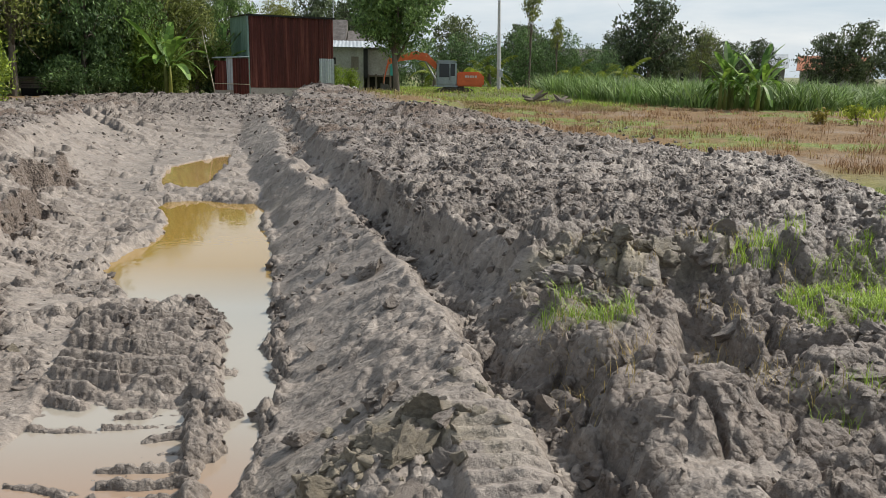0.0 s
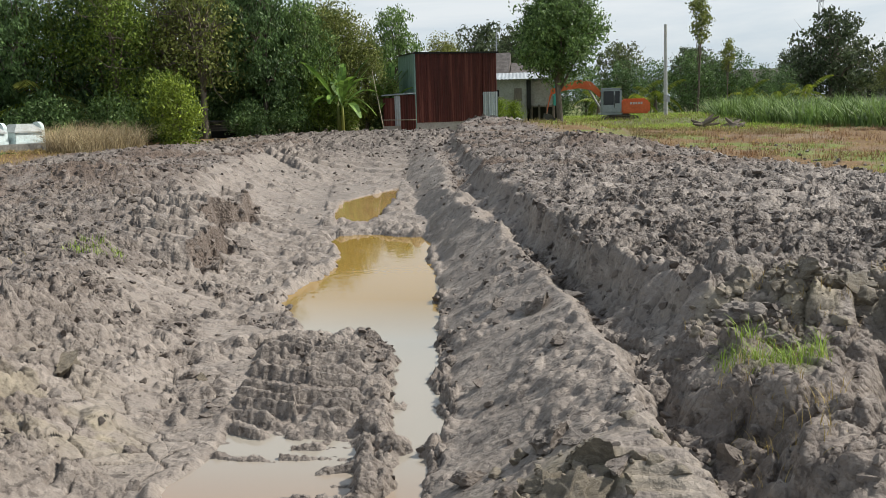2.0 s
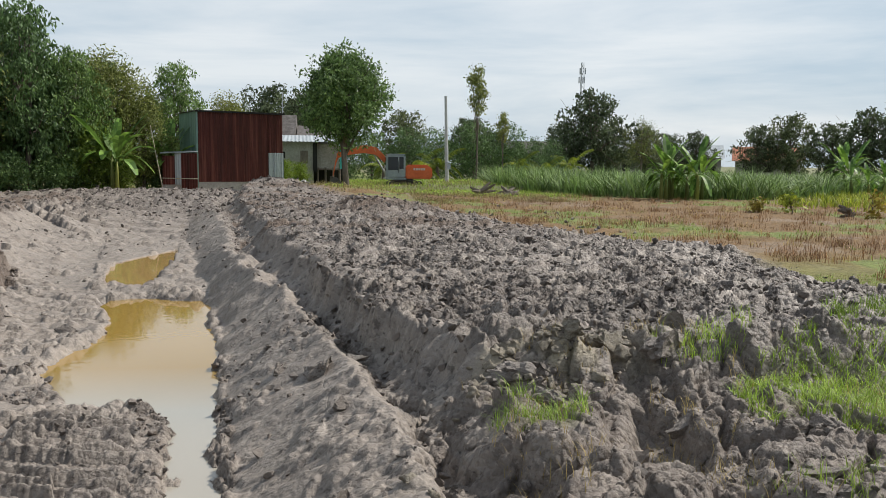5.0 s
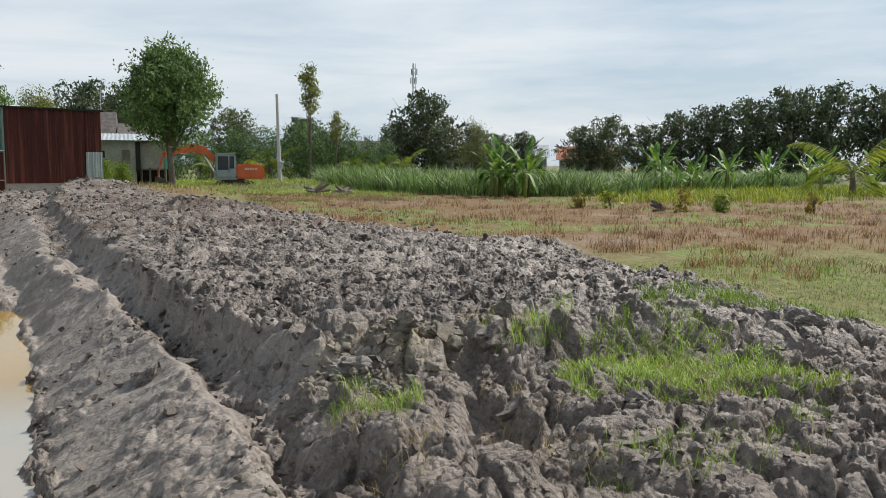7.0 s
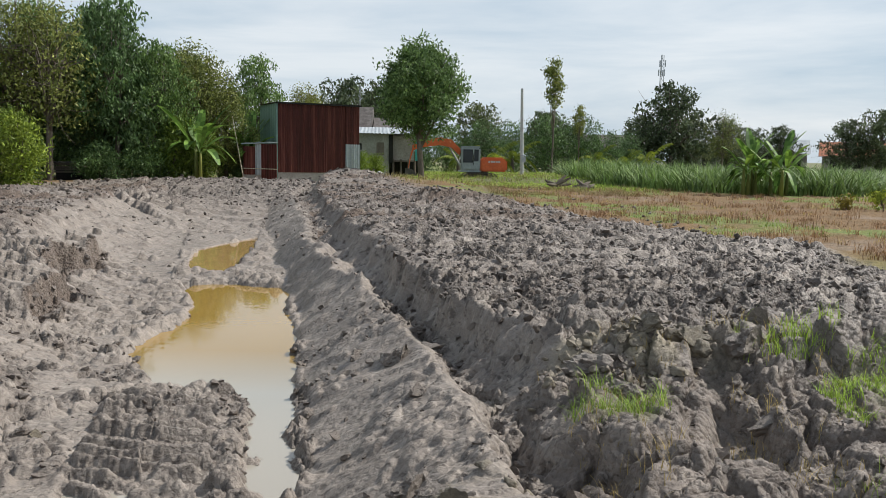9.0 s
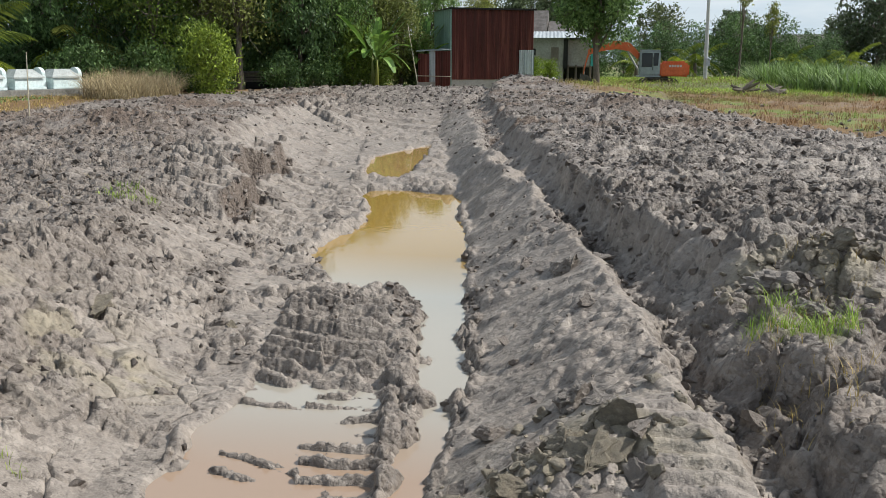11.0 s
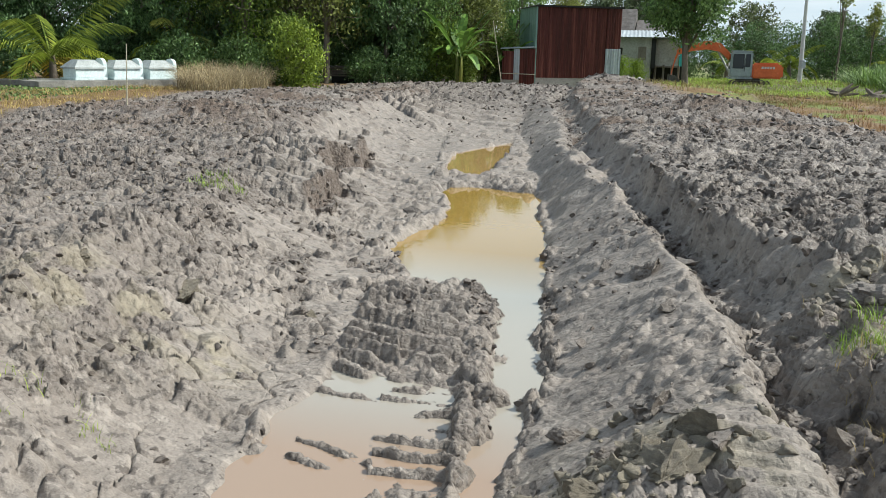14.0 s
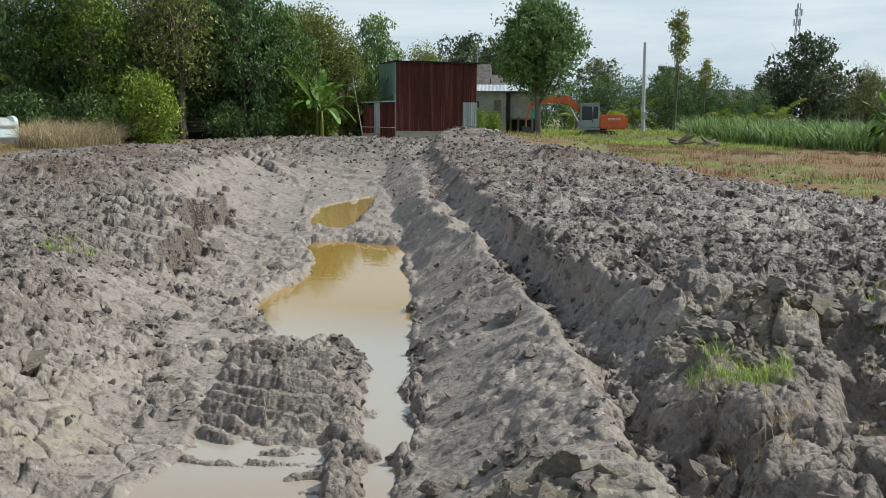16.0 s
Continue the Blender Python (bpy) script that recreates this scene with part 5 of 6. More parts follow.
palm(42.5, 43.5, 0, 1.6, 9, 4.5, 60, "young coconut palm standing in the field", (M_FROND, M_FROND))


def banana_leaf(rng, length, width, rise, droop):
    n = 9
    t = np.linspace(0, 1, n)
    x = length * t
    z = rise * length * t - droop * length * t ** 2.2
    w = width * np.clip(np.sin(math.pi * np.clip((t - 0.14) / 0.9, 0, 1)) ** 0.6, 0.05, 1)
    v = []
    for i in range(n - 1):
        for side in (-1, 1):
            jag = 1 - 0.18 * rng.random()
            v += [(x[i], 0, z[i]), (x[i + 1], 0, z[i + 1]), (x[i + 1], side * w[i + 1] * jag, z[i + 1] + 0.25 * w[i + 1]), (x[i], side * w[i] * jag, z[i] + 0.25 * w[i])]
    return np.array(v)


def banana(x, y, height, seed, label, stems=3, spread_=0.5):
    rng = np.random.default_rng(seed)
    b = empty("banana_plant", pose(x, y, 0), label, "banana plant")
    for s in range(stems):
        ox, oy = rng.uniform(-spread_, spread_, 2) * (stems > 1)
        h = height * rng.uniform(0.42, 0.6)
        part("stem", tube(bmesh.new(), [(ox, oy, -0.2), (ox * 1.05, oy * 1.05, h * 0.6), (ox * 1.1, oy * 1.1, h)], [0.13, 0.1, 0.06], 9), M_LEAF_OLIVE, b, smooth=True)
        for k in range(7):
            f = k / 6
            v = banana_leaf(rng, height * rng.uniform(0.42, 0.6), height * 0.075, 1.7 - 1.25 * f, 0.35 + 0.75 * f)
            me = raw_mesh("leaf", v, np.arange(len(v)).reshape(-1, 4), M_BANANA)
            part("leaf", me, M_BANANA, b, at=pose(ox * 1.1, oy * 1.1, h * 0.92, 0, 0, 137.5 * k + 40 * s + rng.uniform(-15, 15)))
    return b


banana(20.0, 45.8, 3.0, 70, "large clump of banana plants at the reed edge", 5, 1.2)
banana(18.4, 46.2, 2.9, 71, "smaller banana clump with broad green leaves", 3, 0.6)
banana(-14.1, 52.2, 4.4, 72, "banana plant growing before the grove", 3, 0.5)
banana(-12.4, 58.5, 4.2, 73, "banana plant beside the shed", 3, 0.5)
for k, (x, y, h) in enumerate(((33.5, 50, 2.2), (41, 55, 2.8), (44.5, 54, 3.0), (47.3, 52, 3.2), (37, 53.5, 2.4), (38.0, 58.0, 3.6), (52, 50, 3.0))):
    banana(x, y, h, 80 + k, "banana plant in the far field", 3, 0.9)


# ---- grasses and reeds: what nobody could count ----
def blades(name, xs, ys, zs, height, width, bend, mat, rng, label, category, segments=3):
    n = len(xs)
    h = height * rng.uniform(0.55, 1.2, n) if np.isscalar(height) else height
    a = rng.uniform(0, 2 * np.pi, n)
    dx, dy = np.cos(a), np.sin(a)
    b = bend * rng.uniform(0.3, 1.3, n)
    sx, sy = -dy, dx
    quads = []
    t = np.linspace(0, 1, segments + 1)
    for t0, t1 in zip(t, t[1:]):
        c = []
        for tt, sign in ((t0, -1), (t0, 1), (t1, 1), (t1, -1)):
            w = width * (1 - tt) ** 0.7 * 0.5 + width * 0.03
            c.append(np.stack([xs + dx * b * h * tt ** 2 + sign * sx * w, ys + dy * b * h * tt ** 2 + sign * sy * w, zs + h * tt * (1 - 0.28 * b * tt)], 1))
        quads.append(np.stack(c, 1))
    q = np.stack(quads, 1)                       # n, segments, 4, 3
    # join the strips so that each blade is one island
    v = np.concatenate([q[:, :, 0:2, :].reshape(n, -1, 3), q[:, -1, [3, 2], :]], 1)
    idx = []
    base = np.arange(n)[:, None] * v.shape[1]
    for s in range(segments):
        idx.append(base + np.array([[2 * s, 2 * s + 1, 2 * s + 3, 2 * s + 2]]))
    faces = np.stack(idx, 1).reshape(-1, 4)
    ob = tagged(new(name, raw_mesh(name, v.reshape(-1, 3), faces, mat)), label, category, kind="stuff")
    return ob


def scatter_in(rng, n, x0, x1, y0, y1, keep):
    x, y = rng.uniform(x0, x1, n), rng.uniform(y0, y1, n)
    k = keep(x, y)
    return x[k], y[k]


REED_BED = [(12.6, 59.0), (14.2, 52.5), (16.5, 48.5), (19.0, 47.5), (24.0, 45.5), (30, 49), (44, 58), (60, 62), (60, 80), (12, 76), (11.5, 66)]
rng = np.random.default_rng(7)
x, y = scatter_in(rng, 60000, 11, 60, 44, 80, lambda x, y: (inside(x, y, REED_BED) > 0.5 * fbm(x, y, 2, 5)) & (rng.random(len(x)) < 0.25 + 0.75 * np.exp(-inside(x, y, REED_BED) / 5)))
blades("reeds", x, y, np.zeros(len(x)), 1.9 * (0.75 + 0.4 * fbm(x * 0.3, y * 0.3, 2, 9)) * rng.uniform(0.55, 1.35, len(x)) * np.where(x > 24, 0.8, 1.0), 0.10, 1.0, M_REED, rng, "dense bed of tall green reeds", "reeds", 3)

# ---- loose clods of clay ----
M_CLOD = varied("loose_clay_clod", (0.05, 0.039, 0.031), (0.22, 0.183, 0.153), 3.5, 0.5, 0.05, grain=7.0)
_ci = node(M_CLOD, "ShaderNodeNewGeometry")
_cc = ramp(M_CLOD, _ci.outputs["Random Per Island"], (0.0, (0.05, 0.039, 0.032)), (0.5, (0.12, 0.098, 0.083)), (1.0, (0.25, 0.214, 0.184)))
_old = shader(M_CLOD).inputs["Base Color"].links[0].from_socket
link(M_CLOD, mix(M_CLOD, 0.65, _old, _cc), shader(M_CLOD).inputs["Base Color"])
M_CLOD_PALE = varied("dried_clay_clod", (0.10, 0.083, 0.07), (0.27, 0.235, 0.203), 3.0, 0.5, 0.03, grain=8.0)
M_CLOD_OCHRE = varied("ochre_clay_clod", (0.075, 0.063, 0.051), (0.27, 0.23, 0.165), 4.0, 0.5, 0.05, grain=7.0)


def clod_shape(seed, sub=1, jag=0.3, flat=0.7):
    """A torn, flat-sided lump of unit radius."""
    rng = np.random.default_rng(seed)
    bm = bmesh.new()
    bmesh.ops.create_icosphere(bm, subdivisions=sub + 1 if sub else 1, radius=1.0)
    planes = unit(rng.normal(size=(10, 3)))
    cuts = rng.uniform(0.30, 0.75, 10)
    off = Vector(rng.uniform(-50, 50, 3))
    for v in bm.verts:
        c = v.co.copy()
        for pl, d in zip(planes, cuts):
            pl = Vector(pl)
            over = c.dot(pl) - d
            if over > 0:
                c -= pl * over
        c *= 1 + jag * noise.noise(c * 2.1 + off) - 0.7 * jag * abs(noise.noise(c * 4.1 + off)) + (0.45 * jag * noise.noise(c * 9 + off) if sub > 1 else 0)
        c.z *= flat
        v.co = c
    bm.normal_update()
    verts = np.array([v.co[:] for v in bm.verts])
    faces = np.array([[v.index for v in f.verts] for f in bm.faces])
    bm.free()
    return verts, faces


def turned(rng, n):
    q = unit(rng.normal(size=(n, 4)))
    w, x, y, z = q.T
    return np.stack([np.stack([1 - 2 * (y * y + z * z), 2 * (x * y - z * w), 2 * (x * z + y * w)], 1),
                     np.stack([2 * (x * y + z * w), 1 - 2 * (x * x + z * z), 2 * (y * z - x * w)], 1),
                     np.stack([2 * (x * z - y * w), 2 * (y * z + x * w), 1 - 2 * (x * x + y * y)], 1)], 1)


def strew(name, x, y, z, r, mat, rng, label, sub=1, sink=0.42, smooth=False):
    shapes = [clod_shape(500 + k, sub) for k in range(14)]
    pick = rng.integers(0, len(shapes), len(x))
    rot = turned(rng, len(x))
    V, F, base = [], [], 0
    for k, (sv, sf) in enumerate(shapes):
        w = np.where(pick == k)[0]
        if not len(w):
            continue
        p = np.einsum("nij,vj->nvi", rot[w], sv) * r[w][:, None, None] * np.array([1, 1, 0.85])
        p = p + np.stack([x[w], y[w], z[w] + r[w] * (0.5 - sink)], 1)[:, None, :]
        V.append(p.reshape(-1, 3))
        F.append((sf[None] + (base + np.arange(len(w)) * len(sv))[:, None, None]).reshape(-1, 3))
        base += len(w) * len(sv)
    return tagged(new(name, raw_mesh(name, np.concatenate(V), np.concatenate(F), mat, smooth)), label, "mud", kind="stuff")


rng = np.random.default_rng(77)


def field_of_clods(n, x0, x1, y0, y1, least, most, power, floor_density=0.04):
    x = rng.uniform(x0, x1, n)
    y = y0 * (y1 / y0) ** rng.random(n)
    zz, crumb, _, _, dry, green = ground(x, y)
    track = (np.abs(x + 2.0 + 0.215 * (y - 5.0)) < 0.55) & (y > 4.3) & (y < 9.2)
    plateau = (x > line(y, SCARP) + 0.4) & (y > 8.5)
    keep = ~(plateau & (rng.random(n) < 0.2)) & ~(track & (rng.random(n) < 0.8)) & (rng.random(n) < crumb * (1 - np.clip(dry + green, 0, 1)) + floor_density) & (zz > -0.79)
    x, y, zz = x[keep], y[keep], zz[keep]
    r = least * (most / least) ** (rng.random(len(x)) ** power) * (0.8 + 0.025 * y)
    return x, y, zz, r


x, y, zz, r = field_of_clods(9500, -7.0, 8.5, 3.3, 14.0, 0.016, 0.085, 2.0, 0.10)
strew("loose_clods", x, y, zz, r, M_CLOD, rng, "small dark torn clods of wet clay")
x, y, zz, r = field_of_clods(30000, -20.0, 9.0, 8.0, 50.0, 0.022, 0.12, 1.9, 0.05)
strew("loose_clods", x, y, zz, r, M_CLOD, rng, "dark lumps of dug clay over the spoil", sub=0)
x, y, zz, r = field_of_clods(400, -7.0, 8.5, 3.3, 16.0, 0.03, 0.11, 1.6, 0.03)
strew("loose_clods", x, y, zz, r, M_CLOD_PALE, rng, "pale drying lumps of grey clay")

x, y = rng.normal(-0.2, 0.42, 150), rng.normal(4.3, 0.42, 150)
strew("loose_clods", x, y, ground(x, y)[0], 0.02 + 0.085 * rng.random(150) ** 2, M_CLOD_OCHRE, rng, "torn ochre and grey clods heaped at the ditch mouth", 2, 0.5, True)
x, y = np.concatenate([rng.normal(2.2, 0.35, 130), rng.normal(1.6, 0.3, 90)]), np.concatenate([rng.normal(7.45, 0.18, 130), rng.normal(6.9, 0.25, 90)])
strew("loose_clods", x, y, ground(x, y)[0], 0.02 + 0.11 * rng.random(220) ** 2, M_CLOD_OCHRE, rng, "ochre and grey clods along the broken bank", 2, 0.5, True)

# larger single clods that stand out
CLOD_MESHES = []
for k in range(6):
    sv, sf = clod_shape(900 + k, 3, 0.3, 0.72)
    CLOD_MESHES.append((raw_mesh("clod", sv, sf, M_CLOD), raw_mesh("clod", sv, sf, M_CLOD_OCHRE), raw_mesh("clod", sv, sf, M_CLOD_PALE)))


def clod(x, y, r, k, tone=0, rz=0, sink=0.5):
    label = ("large dark torn clod of wet clay", "large ochre and grey slab of dug clay", "pale drying slab of grey clay")[tone]
    o = tagged(new("mud_clod", CLOD_MESHES[k % 6][tone]), label, "mud clod", "large loose clods of clay")
    o.matrix_basis = pose(x, y, ground_z(x, y) + r * (0.5 - sink), 25 * math.sin(k * 2.1), 25 * math.cos(k * 1.3), rz)
    o.scale = (r, r * 0.8, r * 0.75)
    return o


for k, (x, y, r, tone) in enumerate((
        (-4.55, 13.9, 0.34, 0), (-4.2, 13.2, 0.2, 0), (-5.6, 12.6, 0.3, 0), (-5.9, 14.6, 0.24, 0), (-3.8, 7.75, 0.13, 0), (-3.65, 7.72, 0.10, 1), (-5.0, 11.3, 0.2, 0),
        (-0.72, 9.5, 0.17, 0), (-0.25, 8.9, 0.24, 2), (0.1, 9.0, 0.16, 0), (-1.18, 8.35, 0.15, 0), (-0.75, 7.3, 0.12, 0), (-1.25, 9.3, 0.09, 0), (0.0, 7.35, 0.15, 0),
        (-0.05, 5.3, 0.2, 2), (0.1, 5.05, 0.17, 0), (1.55, 7.1, 0.34, 2), (1.75, 6.7, 0.26, 0), (2.1, 7.35, 0.3, 1), (2.5, 7.3, 0.3, 1), (2.9, 7.1, 0.26, 0),
        (-3.15, 5.35, 0.12, 0), (-3.5, 6.0, 0.13, 0), (-4.6, 6.9, 0.2, 1), (-5.4, 6.4, 0.26, 1), (-5.9, 6.7, 0.24, 2), (-4.3, 8.2, 0.14, 0), (-1.5, 5.1, 0.1, 0), (-0.62, 5.35, 0.16, 0),
        (-0.75, 4.6, 0.12, 0), (-0.45, 4.4, 0.14, 1), (-0.1, 4.3, 0.15, 1), (0.12, 4.55, 0.13, 1), (0.3, 4.35, 0.13, 0), (-0.28, 4.55, 0.13, 0), (-0.6, 4.2, 0.13, 2),
        (-0.35, 4.05, 0.24, 1), (0.05, 4.15, 0.27, 1), (0.22, 4.5, 0.2, 1), (-0.6, 3.85, 0.2, 2), (-0.15, 3.6, 0.2, 1), (0.1, 3.75, 0.2, 0), (-0.8, 3.9, 0.17, 0), (0.3, 4.0, 0.16, 0),
        (3.2, 7.6, 0.2, 0), (3.9, 8.0, 0.22, 0), (4.6, 8.6, 0.28, 0), (3.4, 8.6, 0.2, 2), (5.4, 8.0, 0.24, 0), (5.9, 6.4, 0.32, 0), (5.4, 5.8, 0.28, 0), (4.6, 4.7, 0.28, 0), (6.4, 7.0, 0.26, 0),
        (2.1, 5.6, 0.24, 0), (1.95, 5.0, 0.22, 0), (1.3, 5.2, 0.22, 0), (1.0, 4.8, 0.16, 0), (2.9, 4.6, 0.22, 0), (1.6, 6.2, 0.2, 0), (2.6, 5.9, 0.18, 2), (3.4, 5.3, 0.22, 0))):
    clod(x, y, r, k, tone, 57 * k)

# ---- turf, dry grass and low growth ----
rng = np.random.default_rng(17)


def turf(name, n, area, height, width, bend, mat, label, keep, segments=3, tuft=0, spread_by=0.1):
    x, y = scatter_in(rng, n // max(1, tuft), *area, keep)
    if tuft:
        x, y = np.repeat(x, tuft), np.repeat(y, tuft)
        x, y = x + rng.normal(size=len(x)) * spread_by, y + rng.normal(size=len(y)) * spread_by
    z = ground(x, y)[0]
    return blades(name, x, y, z - 0.01, height, width, bend, mat, rng, label, "grass", segments)


def tufty(cx, cy, rx, ry, k, cut=0.45):
    return lambda x, y: (((x - cx) / rx) ** 2 + ((y - cy) / ry) ** 2 + 1.4 * (fbm(x * 3, y * 3, 3, k) - 0.5) < 1) & (fbm(x * 5, y * 5, 2, k + 3) > cut)


turf("grass", 15000, (2.9, 5.8, 4.4, 7.6), 0.12, 0.008, 0.9, M_GRASS, "bright green turf left on the spoil", tufty(4.25, 6.0, 1.2, 1.05, 400, 0.36))
turf("grass", 1700, (1.0, 2.1, 5.2, 6.7), 0.15, 0.007, 0.9, M_GRASS, "tuft of green grass on torn clay", tufty(1.5, 5.95, 0.42, 0.5, 410))
turf("grass", 900, (2.8, 3.8, 6.6, 7.6), 0.2, 0.007, 0.6, M_GRASS, "tuft of green grass on torn clay", tufty(3.3, 7.15, 0.4, 0.35, 420))
turf("grass", 9000, (5.2, 8.2, 7.0, 9.4), 0.17, 0.008, 0.7, M_GRASS, "bright green turf left on the spoil", tufty(6.6, 8.3, 1.5, 0.8, 430, 0.45))
turf("grass", 1200, (2.4, 4.6, 3.8, 4.7), 0.15, 0.006, 0.7, M_GRASS, "scattered green grass on torn clay", tufty(3.3, 4.3, 1.1, 0.4, 440, 0.5))
turf("grass", 900, (-5.0, -3.2, 3.6, 4.8), 0.12, 0.006, 0.7, M_GRASS, "scattered green grass on torn clay", tufty(-4.1, 4.3, 0.5, 0.3, 450, 0.55))
turf("grass", 700, (-6.8, -5.8, 9.6, 11.4), 0.14, 0.01, 0.7, M_GRASS, "tuft of green grass at the ditch edge", tufty(-6.5, 10.6, 0.35, 0.6, 460, 0.4))
turf("grass", 5000, (1.0, 6.0, 4.0, 8.0), 0.13, 0.005, 0.8, M_STRAW, "withered straw and roots in the torn turf", lambda x, y: fbm(x * 2, y * 2, 3, 470) > 0.56)
turf("grass", 2500, (-16.0, -6.5, 8.0, 28.0), 0.10, 0.007, 1.2, M_STRAW, "withered straw in the dug topsoil", lambda x, y: (fbm(x * 0.9, y * 0.9, 3, 480) > 0.58) & (x < line(y, CREST_L) - 0.3))

on_turf = lambda x, y: (y > 11.5) & (inside(x, y, FIELD_EDGE) > 0.2 + 1.2 * (fbm(x * 0.6, y * 0.6, 3, 490) - 0.3))
turf("dry_grass", 70000, (3.0, 34.0, 8.0, 52.0), 0.30, 0.014, 0.9, M_DRY, "reddish brown dry grass over the field", lambda x, y: on_turf(x, y) & (rng.random(len(x)) < np.clip(14 / y, 0.25, 1)) & (fbm(x * 0.35, y * 0.35, 3, 500) > 0.42), 2, 16, 0.13)
turf("grass", 26000, (3.0, 34.0, 8.0, 52.0), 0.2, 0.014, 0.9, M_STRAW, "yellow straw grass over the field", lambda x, y: on_turf(x, y) & (rng.random(len(x)) < np.clip(14 / y, 0.25, 1)) & (fbm(x * 0.5 + 8, y * 0.5, 3, 510) > 0.5), 2, 14, 0.12)
turf("grass", 26000, (3.0, 36.0, 9.0, 56.0), 0.2, 0.016, 0.9, M_GRASS, "patches of green grass in the field", lambda x, y: on_turf(x, y) & (rng.random(len(x)) < np.clip(16 / y, 0.3, 1)) & (fbm(x * 0.35, y * 0.35, 3, 320) > 0.52), 2, 12, 0.14)
turf("grass", 30000, (-4.0, 26.0, 48.0, 82.0), 0.28, 0.035, 0.9, M_GRASS, "long green grass round the parked digger", lambda x, y: (x > -2.8 + 0.02 * y) & (x < 14 + 0.1 * (y - 48)) & (y + 0.12 * (x - 10) > 49), 2)
turf("grass", 9000, (-3.5, 14.0, 42.0, 70.0), 0.38, 0.03, 0.9, M_STRAW, "yellowing tall grass beside the tree", lambda x, y: (x > -2.2) & (y > 44 + 0.3 * x) & (fbm(x * 0.5, y * 0.5, 3, 520) > 0.5), 2)
turf("dry_grass", 16000, (-31.0, -19.0, 34.0, 46.0), 1.5, 0.022, 1.2, M_HAY, "tall dry straw-coloured grass by the tombs", lambda x, y: (np.abs((x + 24.0) * 0.75 + (y - 40.5) * 0.5) < 1.4 + fbm(x, y, 2, 530)) & (x < -20.4) & (x > -27.6), 3)
turf("grass", 14000, (-34.0, -18.0, 14.0, 40.0), 0.2, 0.02, 0.9, M_STRAW, "yellow dry grass before the tombs", lambda x, y: (inside(x, y, MUD_LEFT) < 0.4) & (inside(x, y, MUD_LEFT) > -7) & (fbm(x * 0.6, y * 0.6, 3, 540) > 0.42), 2)
turf("grass", 16000, (-50.0, -22.0, 12.0, 36.0), 0.14, 0.09, 1.4, M_LEAF, "green water plants over the old pond", lambda x, y: (inside(x, y, MUD_LEFT) < -3.5) & (y < 33.0 + 0.5 * (x + 34)), 2)
turf("grass", 22000, (22.0, 62.0, 27.0, 58.0), 0.55, 0.05, 0.55, M_FROND, "rank yellow-green weeds on the field", lambda x, y: (y > 33 + 0.25 * (x - 20)) & (fbm(x * 0.25, y * 0.25, 3, 550) > 0.4) & (y < 52 + 0.2 * (x - 22)), 2)
turf("grass", 10000, (3.5, 12.0, 42.0, 53.0), 0.2, 0.02, 0.8, M_STRAW, "yellow straw grass over the field", lambda x, y: fbm(x * 0.5, y * 0.5, 3, 560) > 0.45, 2)

turf("grass", 9000, (7.5, 14.0, 8.0, 14.0), 0.10, 0.008, 1.0, M_GRASS, "short green turf at the field edge", lambda x, y: (inside(x, y, FIELD_EDGE) > 0.1) & (fbm(x * 0.8, y * 0.8, 3, 580) > 0.42), 2)
turf("grass", 6000, (7.5, 14.0, 8.0, 14.0), 0.10, 0.007, 1.0, M_STRAW, "short yellow turf at the field edge", lambda x, y: (inside(x, y, FIELD_EDGE) > 0.1) & (fbm(x * 0.8, y * 0.8, 3, 580) < 0.52), 2)

# young yellow-green shrubs and the old stumps in the field
for k, (x, y, h) in enumerate(((18.7, 33.0, 0.95), (20.3, 29.9, 1.1), (21.8, 29.2, 0.75), (25.5, 28.0, 0.9), (23.0, 31.0, 0.7), (17.5, 33.6, 0.7))):
    plant_at(tree(h, h * 1.1, 110, 0.26, M_FROND_OLD if k % 2 else M_FROND, "small yellow-green broad-leaved shrub in the field", 600 + k, low=0.0, lump=4, trunk=0.025, category="bush", name="bush", tuft=0.14), x, y, 40 * k)


def stump(x, y, w, h, seed, label):
    r = np.random.default_rng(seed)
    t = empty("stump", pose(x, y, ground_z(x, y)), label, "tree stump")
    sv, sf = clod_shape(seed, 2, 0.6, 0.6)
    part("bole", raw_mesh("bole", sv * np.array([w * 0.55, w * 0.4, h]), sf, M_BARK), M_BARK, t)
    for k in range(5):
        a = r.uniform(0, 2 * math.pi)
        e = Vector((math.cos(a) * w * r.uniform(0.35, 0.6), math.sin(a) * w * 0.4, h * r.uniform(0.1, 1.0)))
        part("root", tube(bmesh.new(), [(0, 0, h * 0.3), e * 0.6 + Vector((0, 0, 0.1)), e], [0.14, 0.1, 0.05], 6), M_BARK, t)


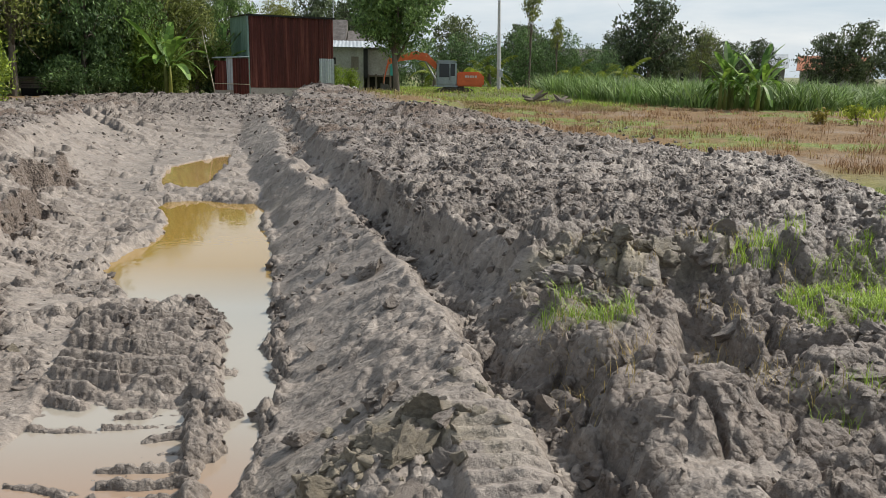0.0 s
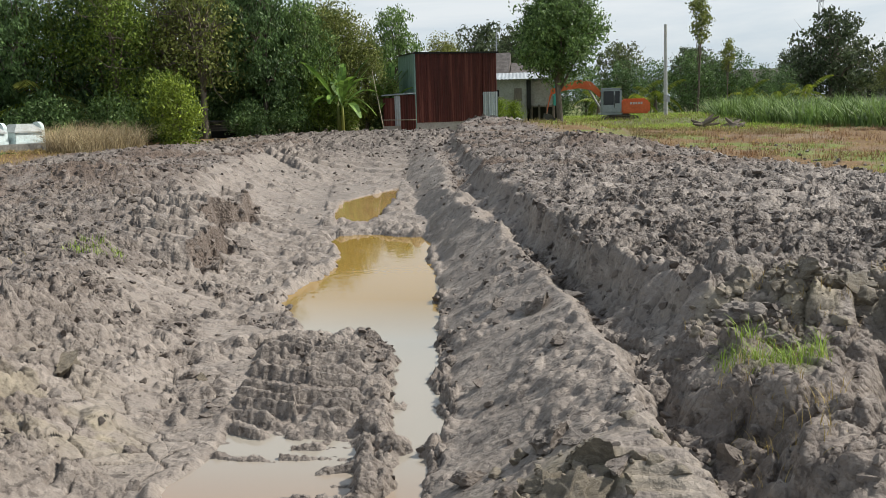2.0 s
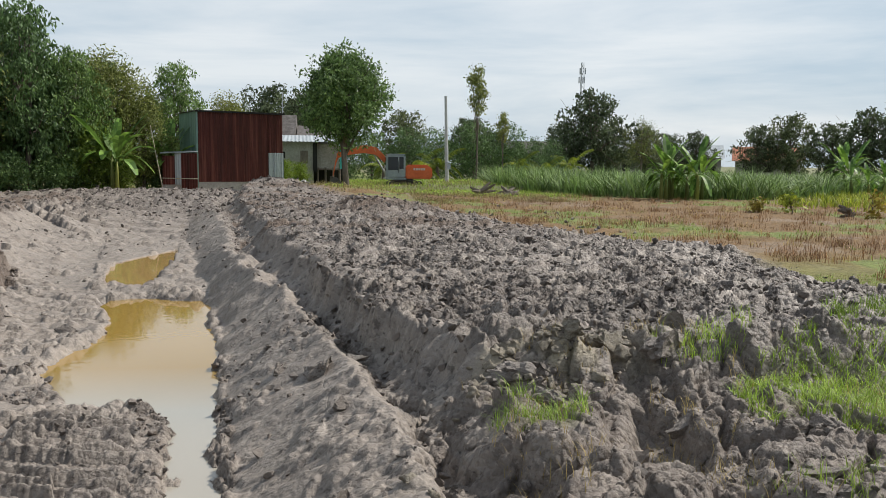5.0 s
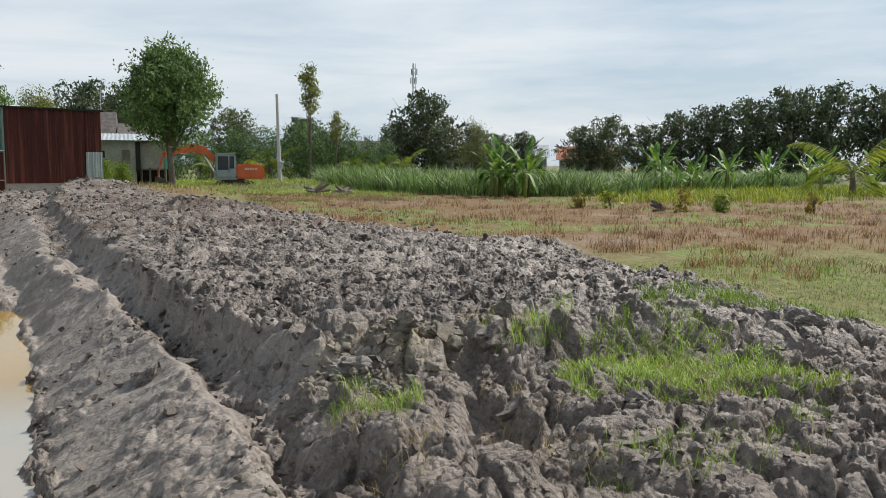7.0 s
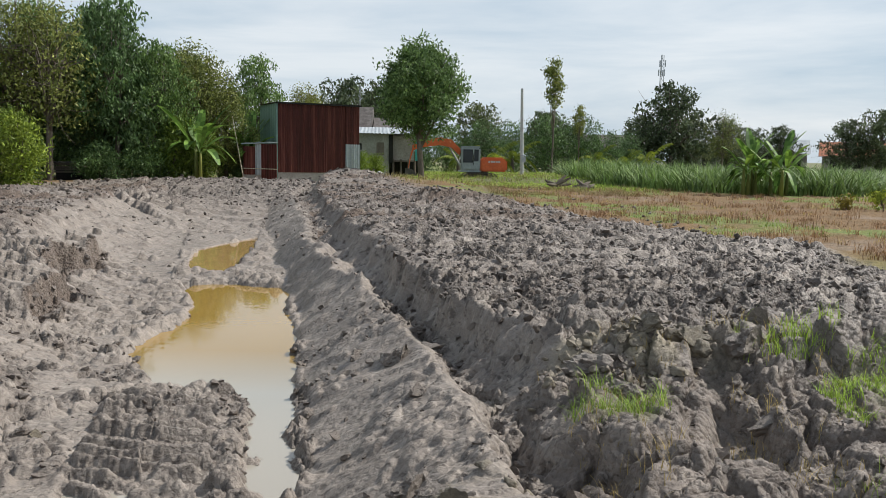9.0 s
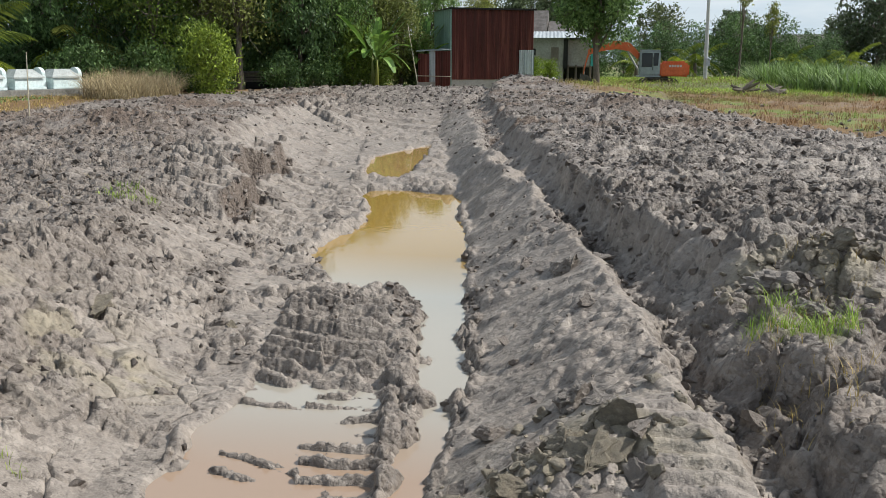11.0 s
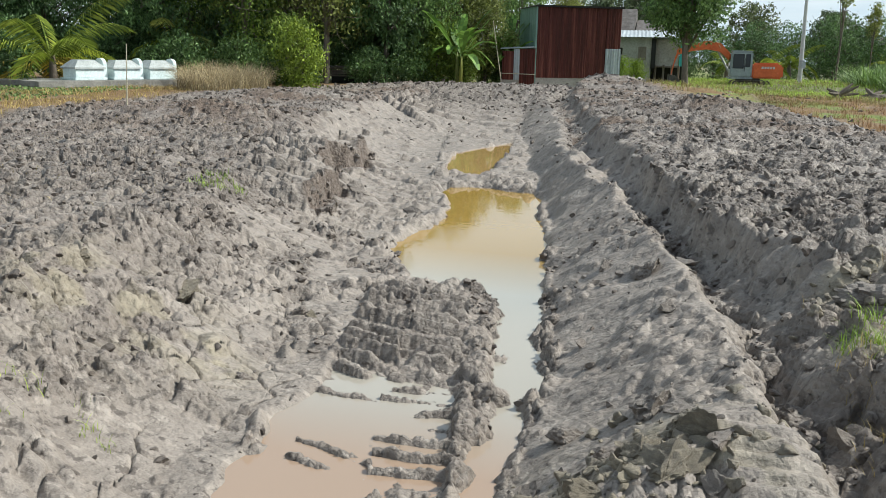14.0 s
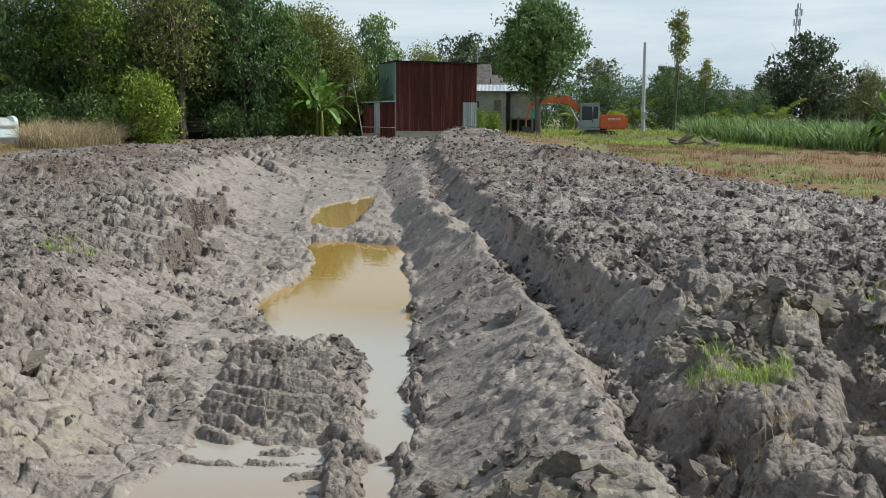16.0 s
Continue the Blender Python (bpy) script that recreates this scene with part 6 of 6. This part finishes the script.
stump(8.3, 51.3, 1.7, 0.95, 701, "torn dark tree stump with roots lying in the field")
stump(10.0, 51.2, 1.9, 0.75, 702, "torn dark tree stump with roots lying in the field")
stump(19.6, 30.4, 0.8, 0.5, 703, "charred old tree stump among dry grass")

# low dark hut under the grove, far roofs
hut = empty("hut", pose(-22.3, 51.0, 0, 0, 0, 20), "low dark wooden hut beneath the trees", "hut")
part("wall", box(bmesh.new(), 0, 0, -0.3, 2.6, 2.0, 1.0, 0.02), M_DARK, hut)
for k in range(4):
    part("plank", box(bmesh.new(), -0.1, -0.06, 0.62 + 0.15 * k, 2.7, 0.0, 0.74 + 0.15 * k, 0.01), M_WOOD, hut)
part("roof", box(bmesh.new(), -0.3, -0.4, 1.2, 2.9, 2.3, 1.28, 0.01), M_ROOF, hut)


def far_house(x, y, w, h, mat, label, turn=0):
    o = empty("house", pose(x, y, 0, 0, 0, turn), label, "house")
    part("wall", box(bmesh.new(), 0, 0, -0.3, w, 6, h, 0.02), M_WALL, o)
    bm = bmesh.new()
    v = [bm.verts.new(c) for c in ((-0.5, 3, h + 2), (w + 0.5, 3, h + 2), (-0.5, -0.6, h - 0.1), (w + 0.5, -0.6, h - 0.1), (-0.5, 6.6, h - 0.1), (w + 0.5, 6.6, h - 0.1))]
    for f in ((2, 3, 1, 0), (0, 1, 5, 4), (2, 0, 4), (3, 5, 1), (2, 4, 5, 3)):
        bm.faces.new([v[i] for i in f])
    part("roof", bm, mat, o)
    for k in range(max(1, int(w / 3))):
        part("window", box(bmesh.new(), 1 + 3 * k, -0.06, 1.2, 2.2 + 3 * k, 0.04, 2.5, 0.02), M_DARK, o)


far_house(24.5, 122, 8, 3.6, M_ROOF, "distant house with a grey roof behind trees", -8)
far_house(50.0, 128, 9, 3.4, M_ZINC, "distant pale house with a zinc roof", -20)
far_house(57.5, 118, 9, 3.0, M_TILE, "distant house with an orange tiled roof", -25)
far_house(40.0, 121, 7, 3.2, M_ZINC, "distant pale-roofed house behind trees", -15)
